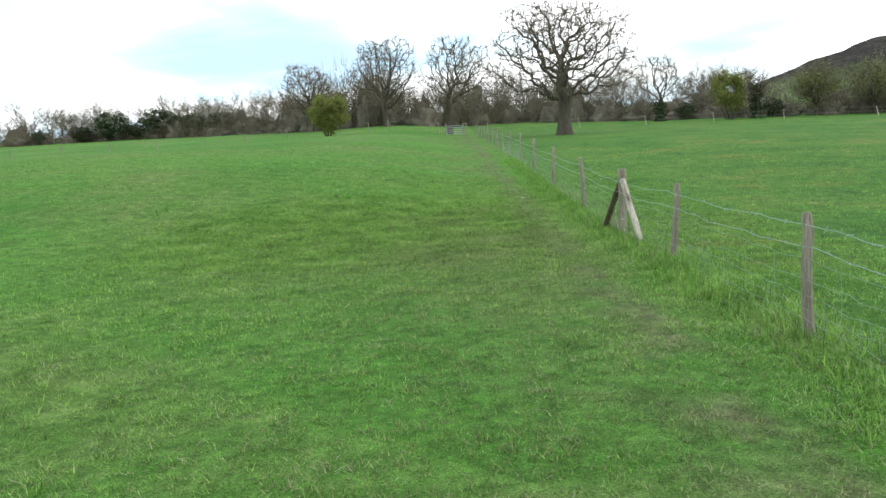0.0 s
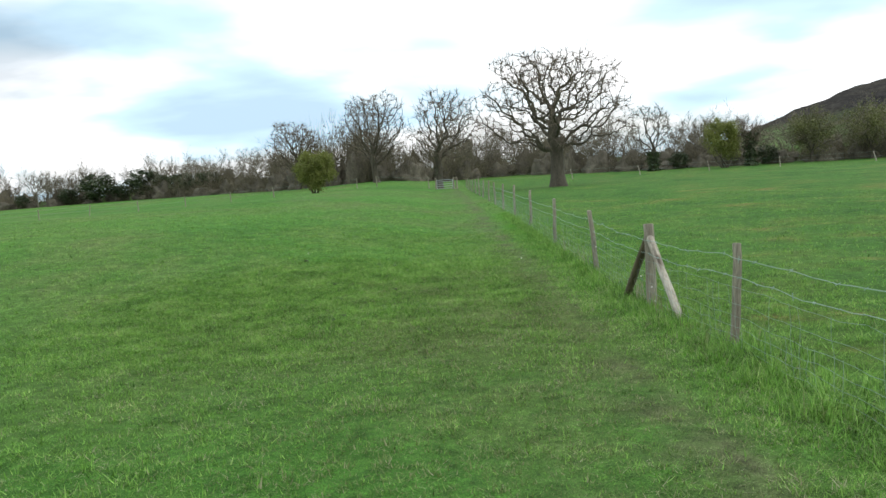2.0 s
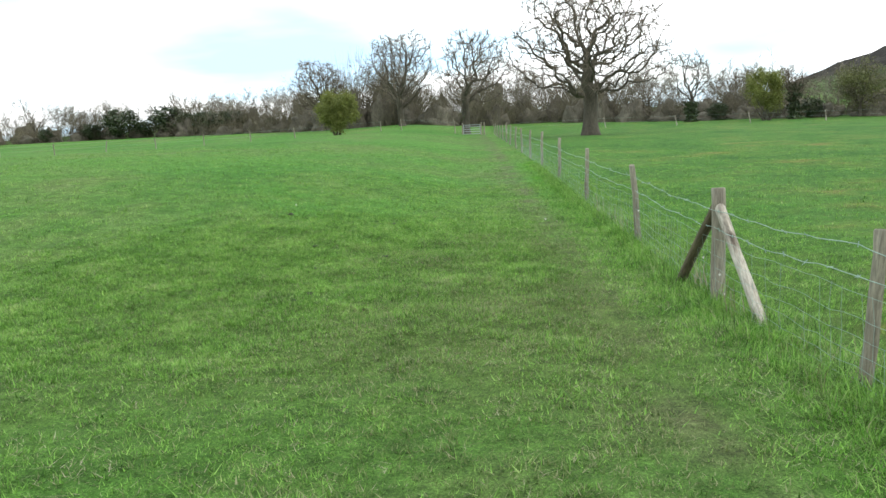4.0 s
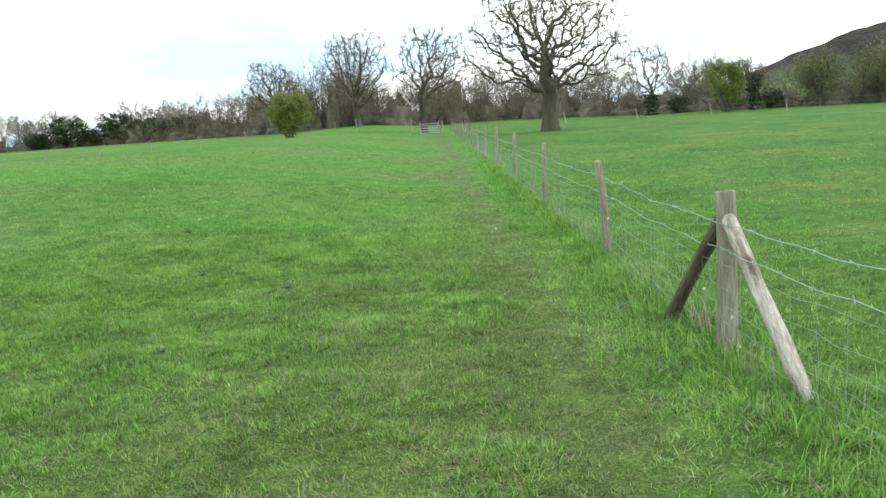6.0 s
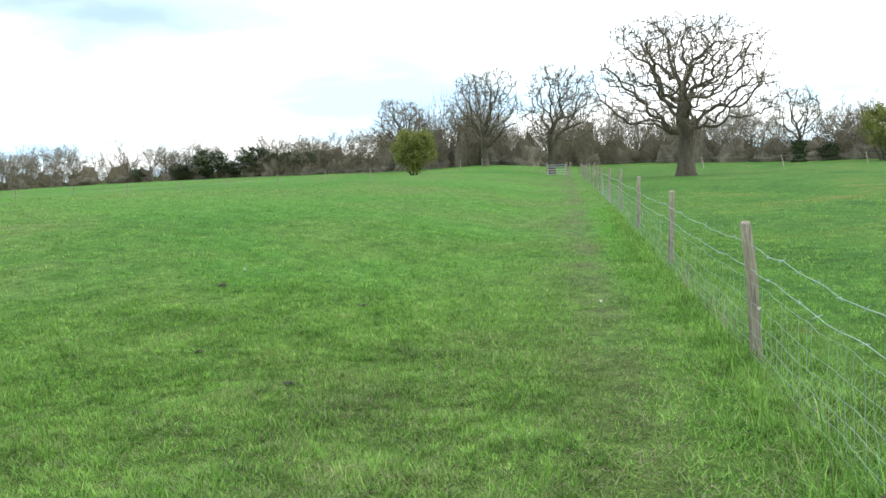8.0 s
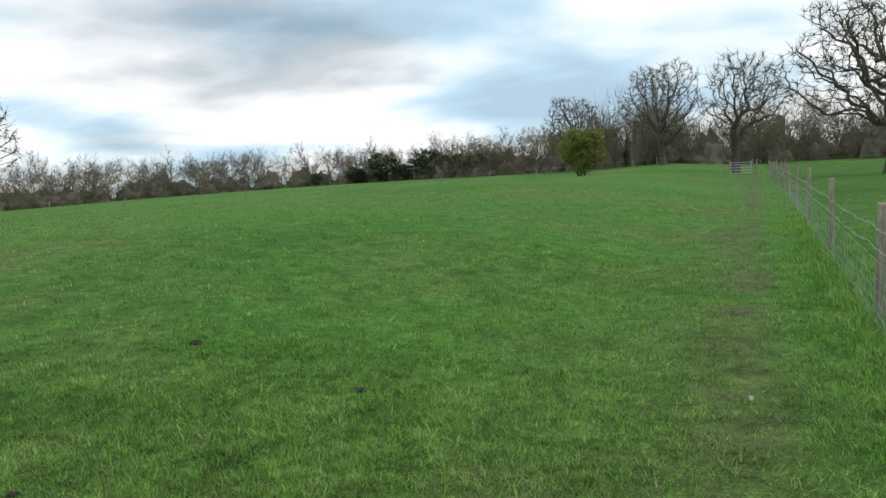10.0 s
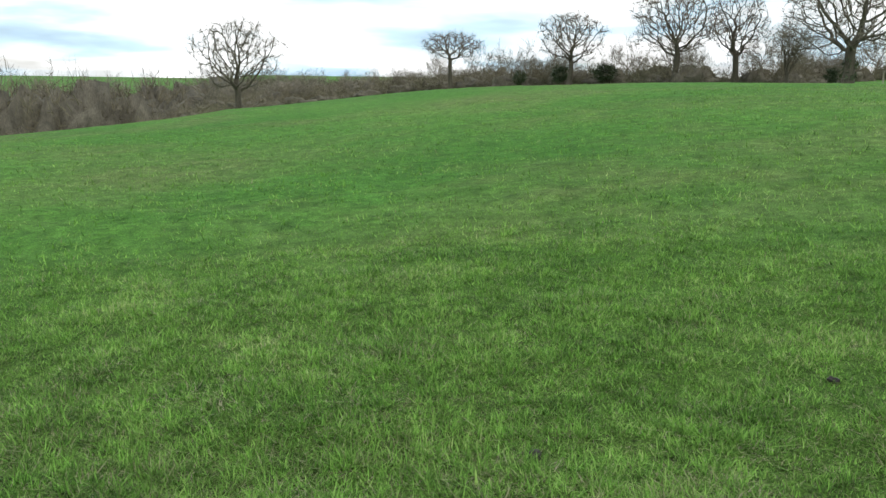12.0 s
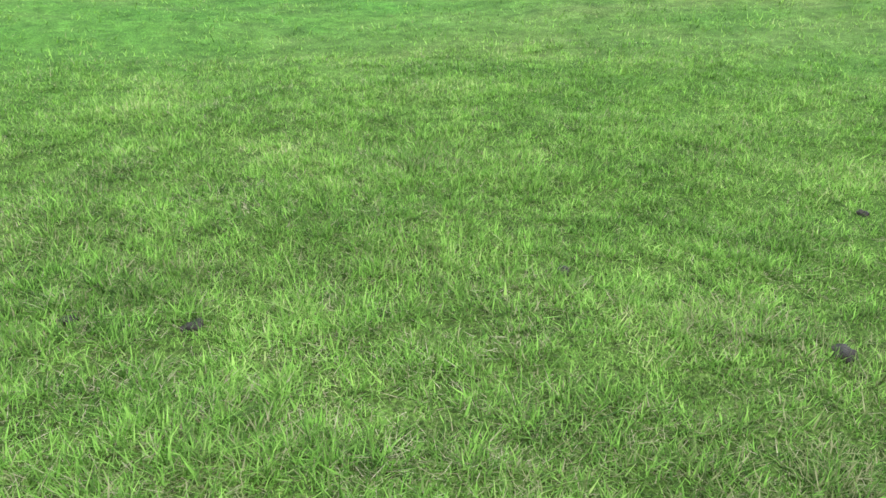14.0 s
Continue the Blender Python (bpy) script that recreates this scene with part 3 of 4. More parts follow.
# the field's boundary, as the walker sees it from the willows round to the brow
EDGE = [(110, 85), (75, 105), (48, 116), (28, 122), (12, 140), (-6, 128), (-22, 138), (-38, 152), (-62, 165), (-90, 160), (-108, 135), (-110, 105), (-98, 84), (-84, 74),
        (-90, 66), (-104, 56), (-120, 46), (-120, 28), (-104, 12), (-100, -6), (-96, -30), (-80, -60)]


def along_edge(step, rng, jitter, back=0.0):
    spots = []
    for (x0, y0), (x1, y1) in zip(EDGE, EDGE[1:]):
        far = math.hypot(x1 - x0, y1 - y0)
        for k in range(int(far / step)):
            u = (k + rng.random()) * step / far
            x, y = x0 + (x1 - x0) * u, y0 + (y1 - y0) * u
            out = math.hypot(x, y - 10)
            b = back + rng.normal() * jitter
            spots.append((x + x / out * b, y + (y - 10) / out * b))
    return spots


def build_woods():
    rng = np.random.default_rng(9)
    clumps = [scrub_clump(100 + k, 5.2, 3.4, 620, 0.05, 0.6) for k in range(4)]
    places = []
    for back in (0.0, 4.0, 9.0):
        for x, y in along_edge(2.6, rng, 1.2, back):
            places.append((rng.integers(4), x, y, float(height(x, y)) - 0.2, rng.uniform(0, 6.3), rng.uniform(0.7, 1.3), rng.uniform(0.6, 1.1) * (1.0 + 0.05 * back) * (0.8 if x < -70 and 72 < y < 112 else 2.2 if y > 98 and -30 < x < 20 else 1.35 if y > 98 else 0.78 if y < 34 else 0.95) * (1 + 0.3 * math.sin(0.11 * x + 0.07 * y) * math.sin(0.23 * x - 0.05 * y))))
    for back in (16.0, 28.0, 45.0):
        for x, y in along_edge(4.0, rng, 2.0, back):
            if y < 48 and x < 0:
                places.append((rng.integers(4), x, y, float(height(x, y)) - 0.2, rng.uniform(0, 6.3), rng.uniform(1.0, 1.6), rng.uniform(0.6, 0.95) + back * 0.006))
    belt = []
    for ring in (150.0, 168.0, 186.0):
        for k in range(34):
            a = radians(62 + (k + rng.random()) * 1.7)
            x, y = -ring * math.sin(a), 20 + ring * math.cos(a)
            z = float(height(x, y))
            belt.append((rng.integers(4), x, y, z - 0.3, rng.uniform(0, 6.3), rng.uniform(2.4, 3.6), max((2.0 - z) / 1.9, 1.1) * rng.uniform(0.8, 1.2)))
    join("scrub", clumps, places + [(k, x, y, z, turn, wide * 0.8, tall * 0.55) for k, x, y, z, turn, wide, tall in belt], SCRUB, "tangled bare brown scrub along the field boundary", "scrub")
    cores = [scrub_core(k, 5.4, 2.0) for k in range(4)]
    join("thicket", cores, [p for k, p in enumerate(places) if k % 2 == 0] + [(k, x, y, z, turn, wide, tall * 0.72) for k, x, y, z, turn, wide, tall in belt], SCRUB_CORE, "dense brown heart of the boundary scrub", "scrub")
    trees = []
    for k in range(5):
        wood, twigs = bare_tree(200 + k, 8.6, 0.16, 2.2, 7, 0.46, (15, 66), 0.18, 0.04, (5, 5, 5), light=True, dome=(5.2, 3.4, 3.6))
        v0, f0 = wood.arrays()
        v1, f1 = twigs.arrays()
        trees.append((np.concatenate([v0, v1]), np.concatenate([f0, f1 + len(v0)])))
    places = []
    for back, step in ((2.0, 7.5), (8.0, 6.0), (14.0, 6.5), (24.0, 9.0), (38.0, 10.0)):
        for x, y in along_edge(step, rng, 2.0, back):
            size = rng.uniform(0.6, 1.05)
            if y > 100 and x < 20:
                size *= 1.45 if x > -15 else 1.15 if x > -34 else 1.3
            if x > 20:
                size *= 1.2
            if x < -75 and y < 45:
                size *= 0.58
            if x < -70 and 72 < y < 112:
                size *= 0.7
            places.append((rng.integers(5), x, y, float(height(x, y)), rng.uniform(0, 6.3), size * rng.uniform(0.8, 1.2), size))
    # a farther belt where the land falls away below the brow
    for ring in (170.0, 185.0, 200.0):
        for k in range(30):
            a = radians(64 + (k + rng.random()) * 1.8)
            x, y = -ring * math.sin(a), 20 + ring * math.cos(a)
            size = max((3.8 - float(height(x, y))) / 8.9 * rng.uniform(0.85, 1.2), 0.45)
            places.append((rng.integers(5), x, y, float(height(x, y)), rng.uniform(0, 6.3), size * 1.3, size))
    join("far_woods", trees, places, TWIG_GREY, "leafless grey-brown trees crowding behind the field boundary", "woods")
    # evergreen and ivied patches
    green = [leafy_ball(300 + k, 4.2, 7.0, 2600, 0.24, 0.02, 0.7).arrays() for k in range(3)]
    places = []
    for x, y, size in ((-66.5, 163, 1.05), (-57.5, 164, 1.1), (-53.5, 162, 0.85), (-50, 161, 0.85), (-46.5, 159, 0.8), (-43, 158, 0.82), (-35, 152, 0.5), (-31, 150, 0.45), (-72, 163, 0.6), (-80, 161, 0.5), (-62, 164, 0.6),
                       (-104, 54, 0.5), (-99, 58, 0.5), (-74, 71.5, 0.35), (-92, 66, 0.4), (-108, 50, 0.4), (44, 114, 0.5), (33, 118, 0.45)):
        places.append((rng.integers(3), x, y, float(height(x, y)), rng.uniform(0, 6.3), size * rng.uniform(1.2, 1.9), size * 0.8))
    join("ivied_thicket", green, places, IVY, "dark ivied trunks and evergreen scrub in the boundary", "thicket")


build_woods()


# ---- the fence ----
FENCE_X = 2.6


def pole(seed, tall, radius, sides=9, taper=0.9, bend=0.012, cut=0.25):
    """A round fence post with a slightly crooked stem, a sawn slanting top and a rounded rim."""
    rng = np.random.default_rng(seed)
    bm = bmesh.new()
    rings = []
    levels = (-0.25, 0.0, 0.3 * tall, 0.6 * tall, 0.85 * tall, tall - 0.012, tall)
    for k, z in enumerate(levels):
        r = radius * (1 - (1 - taper) * max(z, 0) / tall) * (0.86 if k == len(levels) - 1 else 1)
        dx, dy = (rng.normal() * bend, rng.normal() * bend) if 0 < k < 5 else (0, 0)
        ring = []
        for s in range(sides):
            a = 2 * math.pi * s / sides
            rr = r * (1 + 0.06 * math.sin(3 * a + seed) + 0.03 * rng.normal())
            top = cut * rr * math.cos(a + seed) if k >= 5 else 0
            ring.append(bm.verts.new((rr * math.cos(a) + dx, rr * math.sin(a) + dy, z + top)))
        rings.append(ring)
    for lo, hi in zip(rings, rings[1:]):
        for s in range(sides):
            bm.faces.new((lo[s], lo[(s + 1) % sides], hi[(s + 1) % sides], hi[s]))
    bm.faces.new(rings[-1])
    for face in bm.faces:
        face.smooth = len(face.verts) == 4
    me = bpy.data.meshes.new("post")
    bm.to_mesh(me)
    bm.free()
    return me


def with_material(me, mat):
    me.materials.append(mat)
    return me


def wire_mesh(name, lines, radius, sides=4, mat=WIRE):
    p = Plant()
    for line in lines:
        p.tube(line, np.full(len(line), radius), sides)
    return p.mesh(name, mat)


# along the fence: place, height, leans (degrees across and along)
POSTS = [(-5.0, 1.06, 1, 2), (-1.2, 1.05, -2, 1), (2.85, 1.05, 1.5, -2), (7.37, 1.07, -5, 0), (14.65, 1.14, 4.0, -2), (20.5, 1.16, -1, -2), (26.4, 1.22, -1, -2), (32.2, 1.25, 2, -1)]
STRAINER_Y = 10.5


def build_fence():
    fence = tagged(new("fence"), "weathered post and wire stock fence with barbed top strands", "fence")
    rng = np.random.default_rng(4)
    rows = list(POSTS) + [(38.6 + 6.2 * k + rng.normal() * 0.4, 1.2 + rng.normal() * 0.04, rng.normal() * 2, rng.normal() * 2) for k in range(10)]
    shapes = [with_material(pole(k + 1, 1.06, 0.048), TIMBER) for k in range(4)]
    ends = []
    for k, (y, tall, lean_x, lean_y) in enumerate(rows):
        x = FENCE_X + (0.06 if y < 9 else 0)
        z = float(height(x, y))
        part("post", shapes[k % 4], fence, m=pose(x, y, z, lean_y, lean_x, 40 * k) @ Matrix.Diagonal((1, 1, tall / 1.06, 1)))
        ends.append((x, y, z))
    z = float(height(FENCE_X, STRAINER_Y))
    strainer = part("strainer_post", with_material(pole(77, 1.17, 0.074, 12, 0.94, 0.004, 0.08), TIMBER), fence, "thick squared-off straining post", pose(FENCE_X, STRAINER_Y, z, 0, 0, 0))
    for name, foot, mat, label in (("strut", (FENCE_X + 0.06, STRAINER_Y - 1.22), PALE_TIMBER, "pale peeling straining strut"), ("strut", (FENCE_X - 0.12, STRAINER_Y + 1.2), DARK_TIMBER, "dark mossy straining strut")):
        a = Vector((foot[0], foot[1], float(height(*foot)) - 0.05))
        b = Vector((FENCE_X, STRAINER_Y + (0.06 if foot[1] > STRAINER_Y else -0.06), z + 0.98))
        turn = (b - a).to_track_quat("Z", "Y").to_matrix().to_4x4()
        part(name, with_material(pole(int(foot[1] * 10), (b - a).length, 0.055, 9, 0.95, 0.006, 0.1), mat), fence, label, Matrix.Translation(a) @ turn)
    ends = sorted(ends + [(FENCE_X, STRAINER_Y, z)], key=lambda e: e[1])

    def strand(level, sag, wobble, bays, face=-0.055, step=0.2):
        line = []
        for (x0, y0, z0), (x1, y1, z1) in bays:
            n = max(3, int((y1 - y0) / step))
            for k in range(n):
                u = k / n
                line.append((x0 + (x1 - x0) * u + face + rng.normal() * wobble * 0.5, y0 + (y1 - y0) * u, z0 + (z1 - z0) * u + level - sag * 4 * u * (1 - u) + 0.014 * math.sin(5.3 * (y0 + (y1 - y0) * u) + 9 * level) * math.sin(1.9 * (y0 + (y1 - y0) * u) + 4 * level) + rng.normal() * wobble))
        return line

    bays = list(zip(ends, ends[1:]))
    near_bays, far_bays = [b for b in bays if b[0][1] < 40], [b for b in bays if b[0][1] >= 40]
    for level, sag in ((0.96, 0.035), (0.77, 0.04)):
        line = strand(level, sag, 0.004, near_bays)
        barbs = []
        for p in line[::2]:
            q = np.array(p)
            for _ in range(2):
                d = rng.normal(size=3) * 0.012
                barbs.append([q - d, q + d])
        part("barbed_wire", wire_mesh("barbed_wire", [line] + barbs, 0.0032), fence, "galvanised barbed wire strand")
        part("barbed_wire", wire_mesh("barbed_wire", [strand(level, sag, 0.004, far_bays, step=1.0)], 0.006), fence, "galvanised barbed wire strand")
    # stock netting: line wires closer together towards the ground
    levels = (0.06, 0.15, 0.25, 0.36, 0.49, 0.66)
    lines = [strand(level, 0.012, 0.006, near_bays) for level in levels]
    part("netting_wire", wire_mesh("netting_wire", lines, 0.002, 3), fence, "horizontal wires of slack stock netting")
    stays = []
    for (x0, y0, z0), (x1, y1, z1) in near_bays:
        n = int((y1 - y0) / 0.15)
        for k in range(n):
            u = (k + 0.5) / n
            x, y, zz = x0 + (x1 - x0) * u - 0.055, y0 + (y1 - y0) * u, z0 + (z1 - z0) * u
            if y0 < STRAINER_Y and rng.random() < 0.5:
                continue
            lean = rng.normal() * 0.05
            stays.append([(x + rng.normal() * 0.006, y + lean * (lv - 0.3) + rng.normal() * 0.005, zz + lv) for lv in levels[:6 if rng.random() < 0.6 else 4]])
    tagged(part("netting_stay", wire_mesh("netting_stay", stays, 0.0016, 3), fence, "upright wires of slack stock netting"), kind="stuff")
    far_lines = [strand(level, 0.02, 0.004, far_bays, step=1.2) for level in levels]
    part("netting_wire", wire_mesh("netting_wire", far_lines, 0.004, 3), fence, "horizontal wires of slack stock netting")
    return strainer


build_fence()


def build_gate():
    """A small galvanised field gate between timber posts, closing the far end of the path."""
    y = 95.0
    gate = tagged(new("field_gate"), "small galvanised tubular gate at the path's end", "gate")
    gate.matrix_basis = pose(0.2, y, float(height(0.2, y)), 0, 0, 0)
    for x in (-1.0, 1.0, 1.35):
        part("gate_post", with_material(pole(int(90 + x * 10), 1.35, 0.08), TIMBER), gate, m=pose(x, 0, 0))
    rails = [[(-0.9, 0, z), (0, 0, z), (0.9, 0, z)] for z in (0.15, 0.4, 0.65, 0.9, 1.1)]
    for rail in rails:
        part("rail", wire_mesh("rail", [rail], 0.025, 6, GATE_STEEL), gate)
    for x in (-0.9, 0.9):
        part("stile", wire_mesh("stile", [[(x, 0, 0.1), (x, 0, 0.6), (x, 0, 1.15)]], 0.028, 6, GATE_STEEL), gate)


build_gate()


def far_fence(name, path, spacing, tall, label, mat=TIMBER, lean=3.0, pale=False):
    fence = tagged(new(name), label, "fence")
    rng = np.random.default_rng(len(path) + int(tall * 10))
    me = with_material(pole(5, tall, 0.06, 6), mat)
    tops = []
    for (x0, y0), (x1, y1) in zip(path, path[1:]):
        n = max(1, int(math.hypot(x1 - x0, y1 - y0) / spacing))
        for k in range(n):
            u = k / n
            x, y = x0 + (x1 - x0) * u, y0 + (y1 - y0) * u
            z = float(height(x, y))
            part("post", me, fence, m=pose(x, y, z, rng.normal() * lean, rng.normal() * lean, 30 * k))
            tops.append((x, y, z))
    for level in (tall * 0.5, tall * 0.9):
        part("wire", wire_mesh("wire", [[(x, y, z + level) for x, y, z in tops]], 0.006, 3), fence)


far_fence("brow_fence", [(-10, 98), (-24, 95), (-38, 90), (-50, 81), (-57, 70), (-60, 58)], 4.6, 1.15, "thin post and wire fence along the field's brow")
far_fence("hedge_fence", [(4, 96), (16, 104), (40, 100), (70, 92), (100, 80)], 8.0, 1.2, "leaning pale posts of a fence below the willows", PALE_TIMBER, 7.0)
far_fence("cross_fence", [(-1.6, 95), (-14, 104)], 6.0, 1.3, "short run of fence beside the gate")


# ---- dung and clods on the turf ----
def dropping(seed, wide):
    rng = np.random.default_rng(seed)
    bm = bmesh.new()
    bmesh.ops.create_icosphere(bm, subdivisions=3, radius=wide * 0.5)
    shift = Vector(rng.normal(size=3) * 5)
    for v in bm.verts:
        lump = 1 + 0.55 * noise.noise(v.co * (3.2 / wide) + shift) + 0.2 * noise.noise(v.co * (9 / wide) + shift)
        v.co = Vector((v.co.x * 1.1, v.co.y * 0.78, v.co.z * 0.5)) * lump
    for face in bm.faces:
        face.smooth = True
    me = bpy.data.meshes.new("dung_pile")
    bm.to_mesh(me)
    bm.free()
    return with_material(me, DUNG)


for seed, (x, y, wide) in enumerate(((-2.02, 13.15, 0.075), (-1.15, 13.96, 0.11), (-1.89, 11.11, 0.065), (-1.8, 11.56, 0.08), (-2.35, 14.96, 0.08), (-3.37, 18.0, 0.11), (-1.32, 17.22, 0.1))):
    ob = new("dung_pile", dropping(seed, wide))
    ob.matrix_basis = pose(x, y, float(height(x, y)) + 0.006, 0, 0, 155 if seed == 1 else 50 * seed - 15)
    tagged(ob, "small dark lump of dung on the grass", "dung", "dung on the pasture")


def wool_tuft(seed, at, size, label):
    """A wisp of shed fleece: a tangle of short bent fibres round a soft core."""
    rng = np.random.default_rng(seed)
    p = Plant()
    for _ in range(60):
        start = rng.normal(size=3) * size * 0.25
        way = rng.normal(size=3)
        p.tube(bough(rng, start, way / np.linalg.norm(way), size * 1.2, 0.6, 0.0, 3), np.array([0.1, 0.09, 0.07, 0.02]) * size, 4)
    ob = new("wool_tuft", p.mesh("wool_tuft", WOOL))
    ob.matrix_basis = pose(*at)
    tagged(ob, label, "wool", "shed wool")


for seed, (x, y) in enumerate(((-3.47, 19.05), (1.46, 17.63))):
    wool_tuft(seed, (x, y, float(height(x, y)) + 0.02), 0.018, "white wisp of shed wool on the grass")
for seed, (y, z) in enumerate(((10.25, 0.34), (10.85, 0.4), (10.1, 0.17), (14.35, 0.5))):
    wool_tuft(seed + 5, (FENCE_X - 0.055, y, float(height(FENCE_X, y)) + z), 0.012, "white wisp of wool caught on the fence wire")


def dead_stalks(seed, y0, y1, count):
    """Bleached stalks of last year's grass standing against the netting."""
    rng = np.random.default_rng(seed)
    p = Plant()
    for _ in range(count):
        y = rng.uniform(y0, y1)
        x = FENCE_X - 0.03 + rng.normal() * 0.03
        start = (x, y, float(height(x, y)) - 0.01)
        tall = rng.uniform(0.18, 0.42)
        line = bough(rng, start, (rng.normal() * 0.1, rng.normal() * 0.22, 1), tall, 0.1, 0.02, 5)
        p.tube(line, np.linspace(0.006, 0.002, 6), 4)
    ob = new("dead_stalks", p.mesh("dead_stalks", STRAW))
    tagged(ob, "pale bleached grass stalks standing along the netting", "dead grass", kind="stuff")


dead_stalks(3, 9.7, 11.4, 26)
dead_stalks(4, 14.0, 19.0, 24)


# ---- grass ----
def patchiness(x, y):
    """0 to 1: where the turf is trodden and thin."""
    strip = np.exp(-(((x - 1.38 - 0.1 * np.sin(0.4 * y)) / 0.3) ** 2))
    wide = np.exp(-(((x + 0.1) / 1.9) ** 2)) * np.clip((17 - y) / 10, 0, 1) * (1 + 0.7 * np.clip((5 - y) / 4, 0, 1))
    spots = 0.5 + 0.5 * np.sin(1.7 * x + 0.8 * np.sin(1.3 * y)) * np.sin(1.3 * y + 0.9 * np.sin(1.1 * x))
    flecks = 0.5 + 0.5 * np.sin(4.1 * x + 1.3 * np.sin(2.9 * y)) * np.sin(3.7 * y + 1.1 * np.sin(3.1 * x))
    return np.clip((strip + wide) * (0.45 + 0.7 * spots) + 0.7 * (spots * 0.5 + flecks * 0.5 - 0.5), 0, 1)


def tussocks(x, y):
    """How tall the sward stands, patch by patch."""
    a = np.sin(2.6 * x + 1.9 * np.sin(1.1 * y + 0.4)) * np.sin(2.2 * y + 1.7 * np.sin(1.4 * x))
    b = np.sin(9.3 * x + 2.4 * np.sin(4.2 * y)) * np.sin(8.7 * y + 2.2 * np.sin(5.0 * x + 1.0))
    c = np.sin(19.0 * x + 2.1 * np.sin(11.0 * y + 2.0)) * np.sin(17.0 * y + 1.9 * np.sin(13.0 * x))
    return 1.0 + 0.14 * a + 0.3 * b + 0.3 * c


def track(x, y):
    """0 to 1: the narrow line that hooves have worn bare beside the fence."""
    return np.exp(-(((x - 1.42 - 0.1 * np.sin(0.4 * y)) / 0.15) ** 2)) * (0.65 + 0.35 * np.sin(2.3 * y + 3 * x))


def grow_grass(name, seed, count, area, tall, wide, mats, label, density=None, tuft=5, spread=0.035, simple=False, flat=0.0):
    """Bent tapering blades in tufts: two triangles for the lower half and one for the tip."""
    rng = np.random.default_rng(seed)
    x0, x1, y0, y1 = area
    cx, cy = rng.uniform(x0, x1, count), rng.uniform(y0, y1, count)
    keep = rng.random(count) < (1.0 if density is None else density(cx, cy)) * (1 - 0.15 * patchiness(cx, cy)) * (1 - 0.8 * track(cx, cy))
    cx, cy = cx[keep], cy[keep]
    size = np.repeat(rng.uniform(0.5, 1.5, len(cx)), tuft)
    x, y = np.repeat(cx, tuft), np.repeat(cy, tuft)
    n = len(x)
    x, y = x + rng.normal(size=n) * spread, y + rng.normal(size=n) * spread
    worn = patchiness(x, y)
    lush = np.exp(-(((x - 2.65) / 0.45) ** 2))
    h = tall * size * tussocks(x, y) * rng.uniform(0.5, 1.3, n) * (1 - 0.2 * worn) * (1 + 1.1 * lush)
    w = wide * rng.uniform(0.6, 1.3, n)
    turn = rng.uniform(0, 2 * math.pi, n)
    lean = rng.uniform(0.25, 1.5, n) + flat
    z = height(x, y) - 0.01
    c, s = np.cos(turn), np.sin(turn)
    side = np.stack([-s, c, 0 * s], 1) * (w / 2)[:, None]
    base = np.stack([x, y, z], 1)
    mid = base + np.stack([c * lean * h * 0.35, s * lean * h * 0.35, h * np.maximum(0.6 - 0.14 * lean, 0.1)], 1)
    tip = base + np.stack([c * lean * h, s * lean * h, h * np.maximum(1 - 0.35 * lean, 0.12)], 1)
    v = np.stack([base - side, base + side, mid + side * 0.75, mid - side * 0.75, tip], 1).reshape(-1, 3)
    if simple:
        v = np.stack([base - side, base + side, tip], 1).reshape(-1, 3)
        f = np.arange(n * 3).reshape(-1, 3)
    else:
        i = np.arange(n)[:, None] * 5
        f = np.concatenate([i + np.array([[0, 1, 2]]), i + np.array([[0, 2, 3]]), i + np.array([[3, 2, 4]])])
    me = mesh_of(name, v, f, mats[0], True)
    me.materials.append(mats[1])
    pick = (rng.random(n) < 0.03 + 0.68 * worn).astype(np.int32)
    me.polygons.foreach_set("material_index", pick if simple else np.concatenate([pick, pick, pick]))
    tagged(new(name, me), label, "grass", kind="stuff")


def near_turn(x, y):
    return np.clip(1.4 - np.hypot(x + 1.3, y - 12.6) / 4.6, 0.0, 1.0)


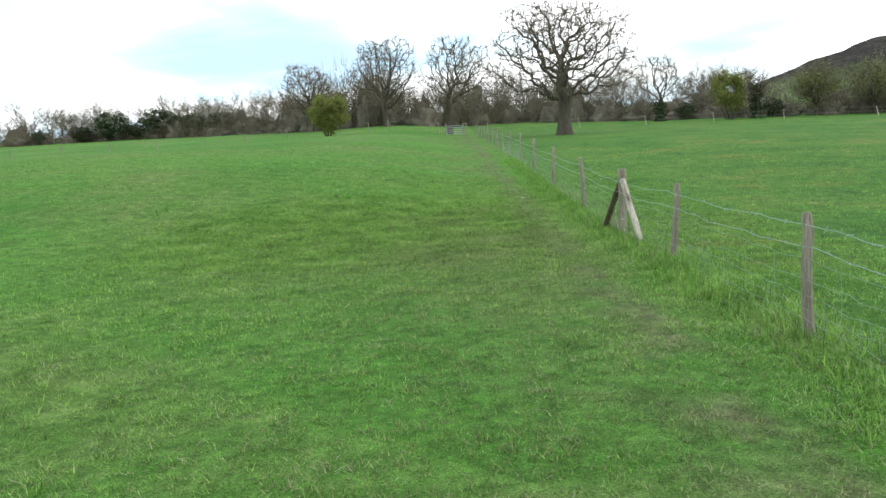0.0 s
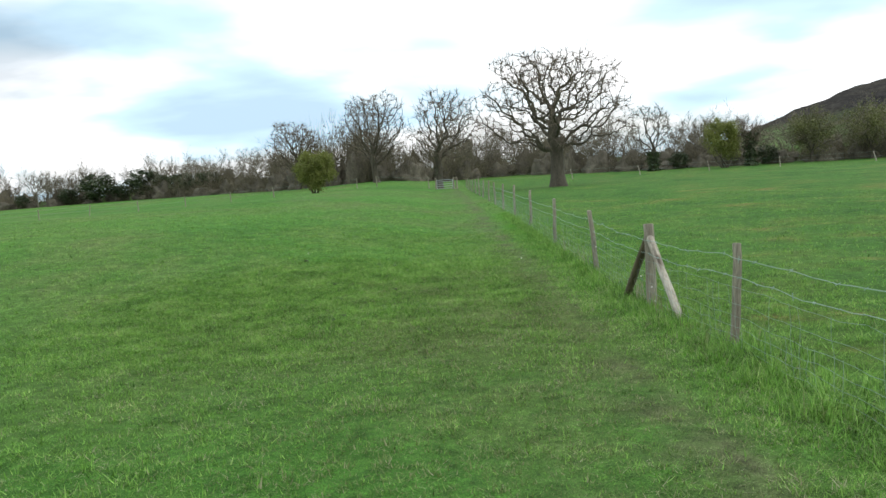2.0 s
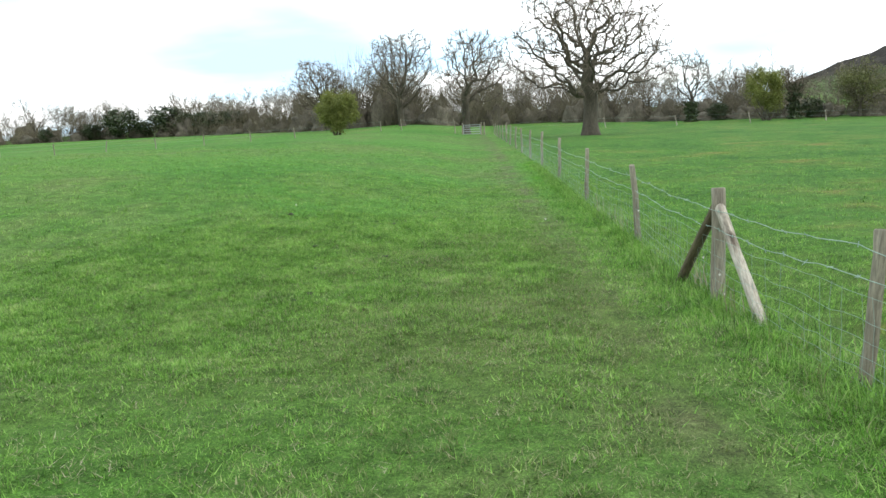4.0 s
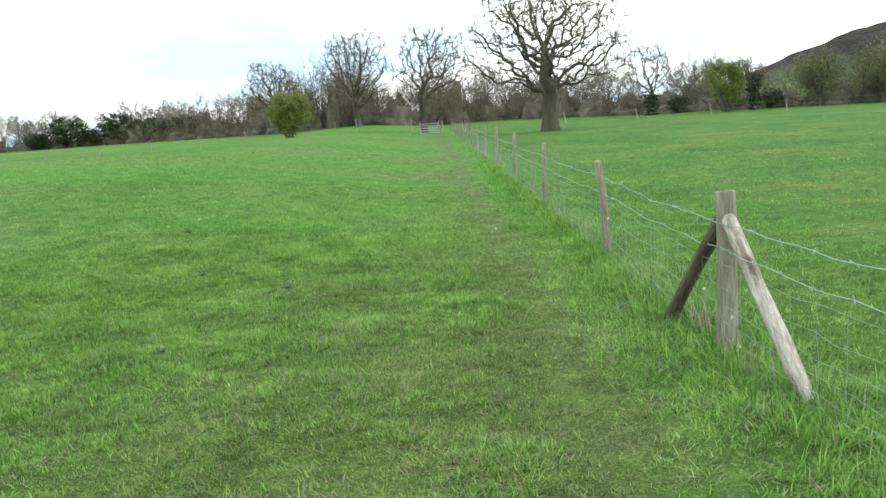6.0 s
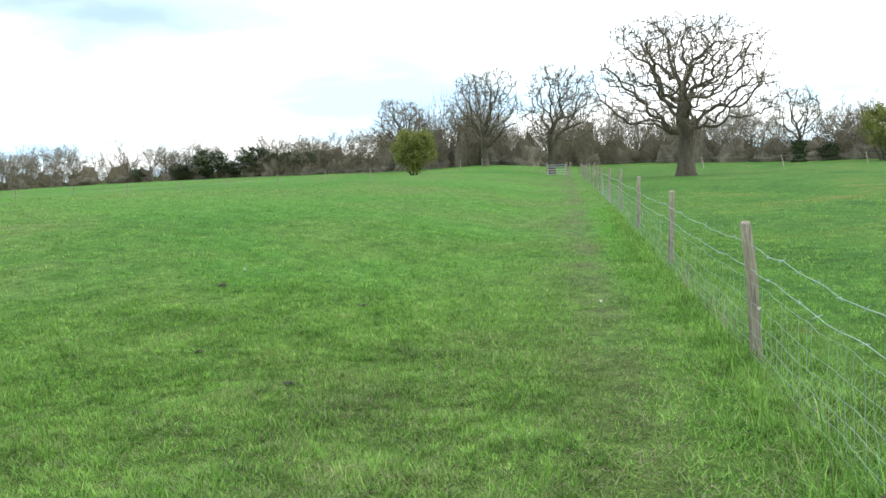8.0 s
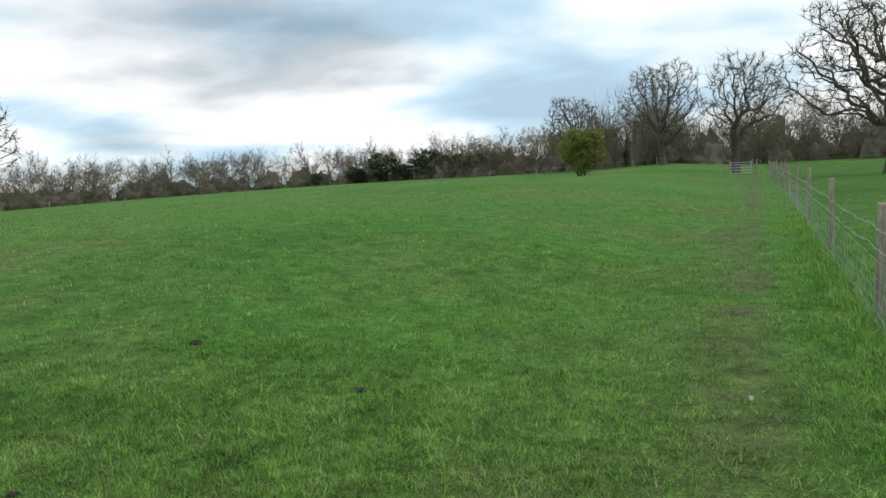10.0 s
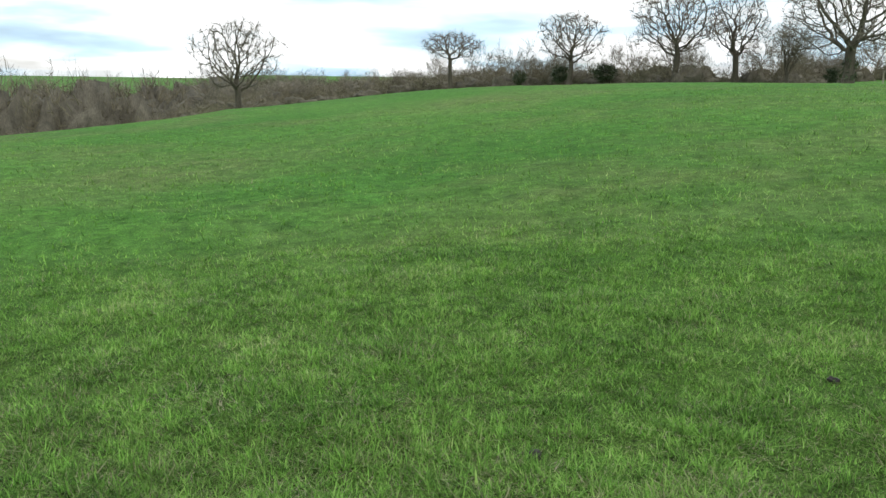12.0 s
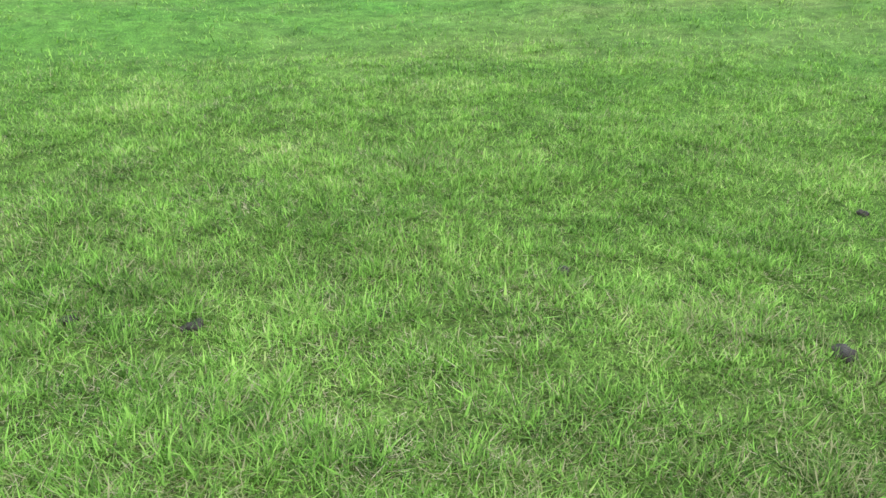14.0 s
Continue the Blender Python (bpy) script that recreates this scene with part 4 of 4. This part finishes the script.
def near_path(x, y):
    return np.clip(1.15 - np.abs(x - 0.6) / 6.5, 0.12, 1.0) * np.clip(1.3 - np.maximum(y - 6, 0) / 22, 0.1, 1.0)


def thin_out(x, y):
    return np.clip(1.2 - np.hypot(x + 2, (y - 16) * 0.8) / 26.0, 0.0, 1.0)


GRAZED = "short grazed grass in uneven tufts"
grow_grass("grass", 1, 75000, (-6.8, 1.4, 8.2, 18.5), 0.05, 0.0078, (BLADE, WORN_BLADE), GRAZED, near_turn, 10, 0.021, True)
grow_grass("grass", 7, 13000, (-6.8, 1.4, 8.2, 18.5), 0.055, 0.0048, (BLADE, WORN_BLADE), GRAZED, near_turn, 8, 0.022)
grow_grass("dead_grass", 5, 80000, (-6.8, 1.8, 8.0, 18.5), 0.045, 0.0045, (STRAW, STRAW), "pale dead grass lying among the green", near_turn, 4, 0.05, True, 0.8)
grow_grass("grass", 2, 175000, (-8.0, 5.5, -1.5, 26.0), 0.05, 0.0084, (BLADE, WORN_BLADE), GRAZED, near_path, 6, 0.026, True)
grow_grass("dead_grass", 6, 30000, (-4.0, 3.0, -1.5, 16.0), 0.05, 0.006, (STRAW, WORN_BLADE), "pale dead grass lying among the green", near_path, 4, 0.06, True, 0.8)
grow_grass("grass", 3, 60000, (-28.0, 18.0, 4.0, 50.0), 0.058, 0.016, (BLADE, WORN_BLADE), GRAZED, thin_out, 6, 0.1, True)
grow_grass("long_grass", 4, 6000, (2.25, 3.1, 0.0, 34.0), 0.085, 0.007, (BLADE, WORN_BLADE), "long ungrazed grass under the fence wires", None, 6, 0.05)


def beside_fence(x, y):
    return np.clip(np.exp(-(((x - 2.25 - 0.12 * np.sin(0.9 * y)) / 0.35) ** 2)) * (0.75 + 0.35 * np.sin(1.7 * y + 2 * x)), 0.0, 1.0)


grow_grass("lush_grass", 8, 16000, (1.4, 2.9, -1.0, 36.0), 0.042, 0.009, (LUSH_BLADE, BLADE), "lush bright green grass between the track and the fence", beside_fence, 6, 0.05, True)
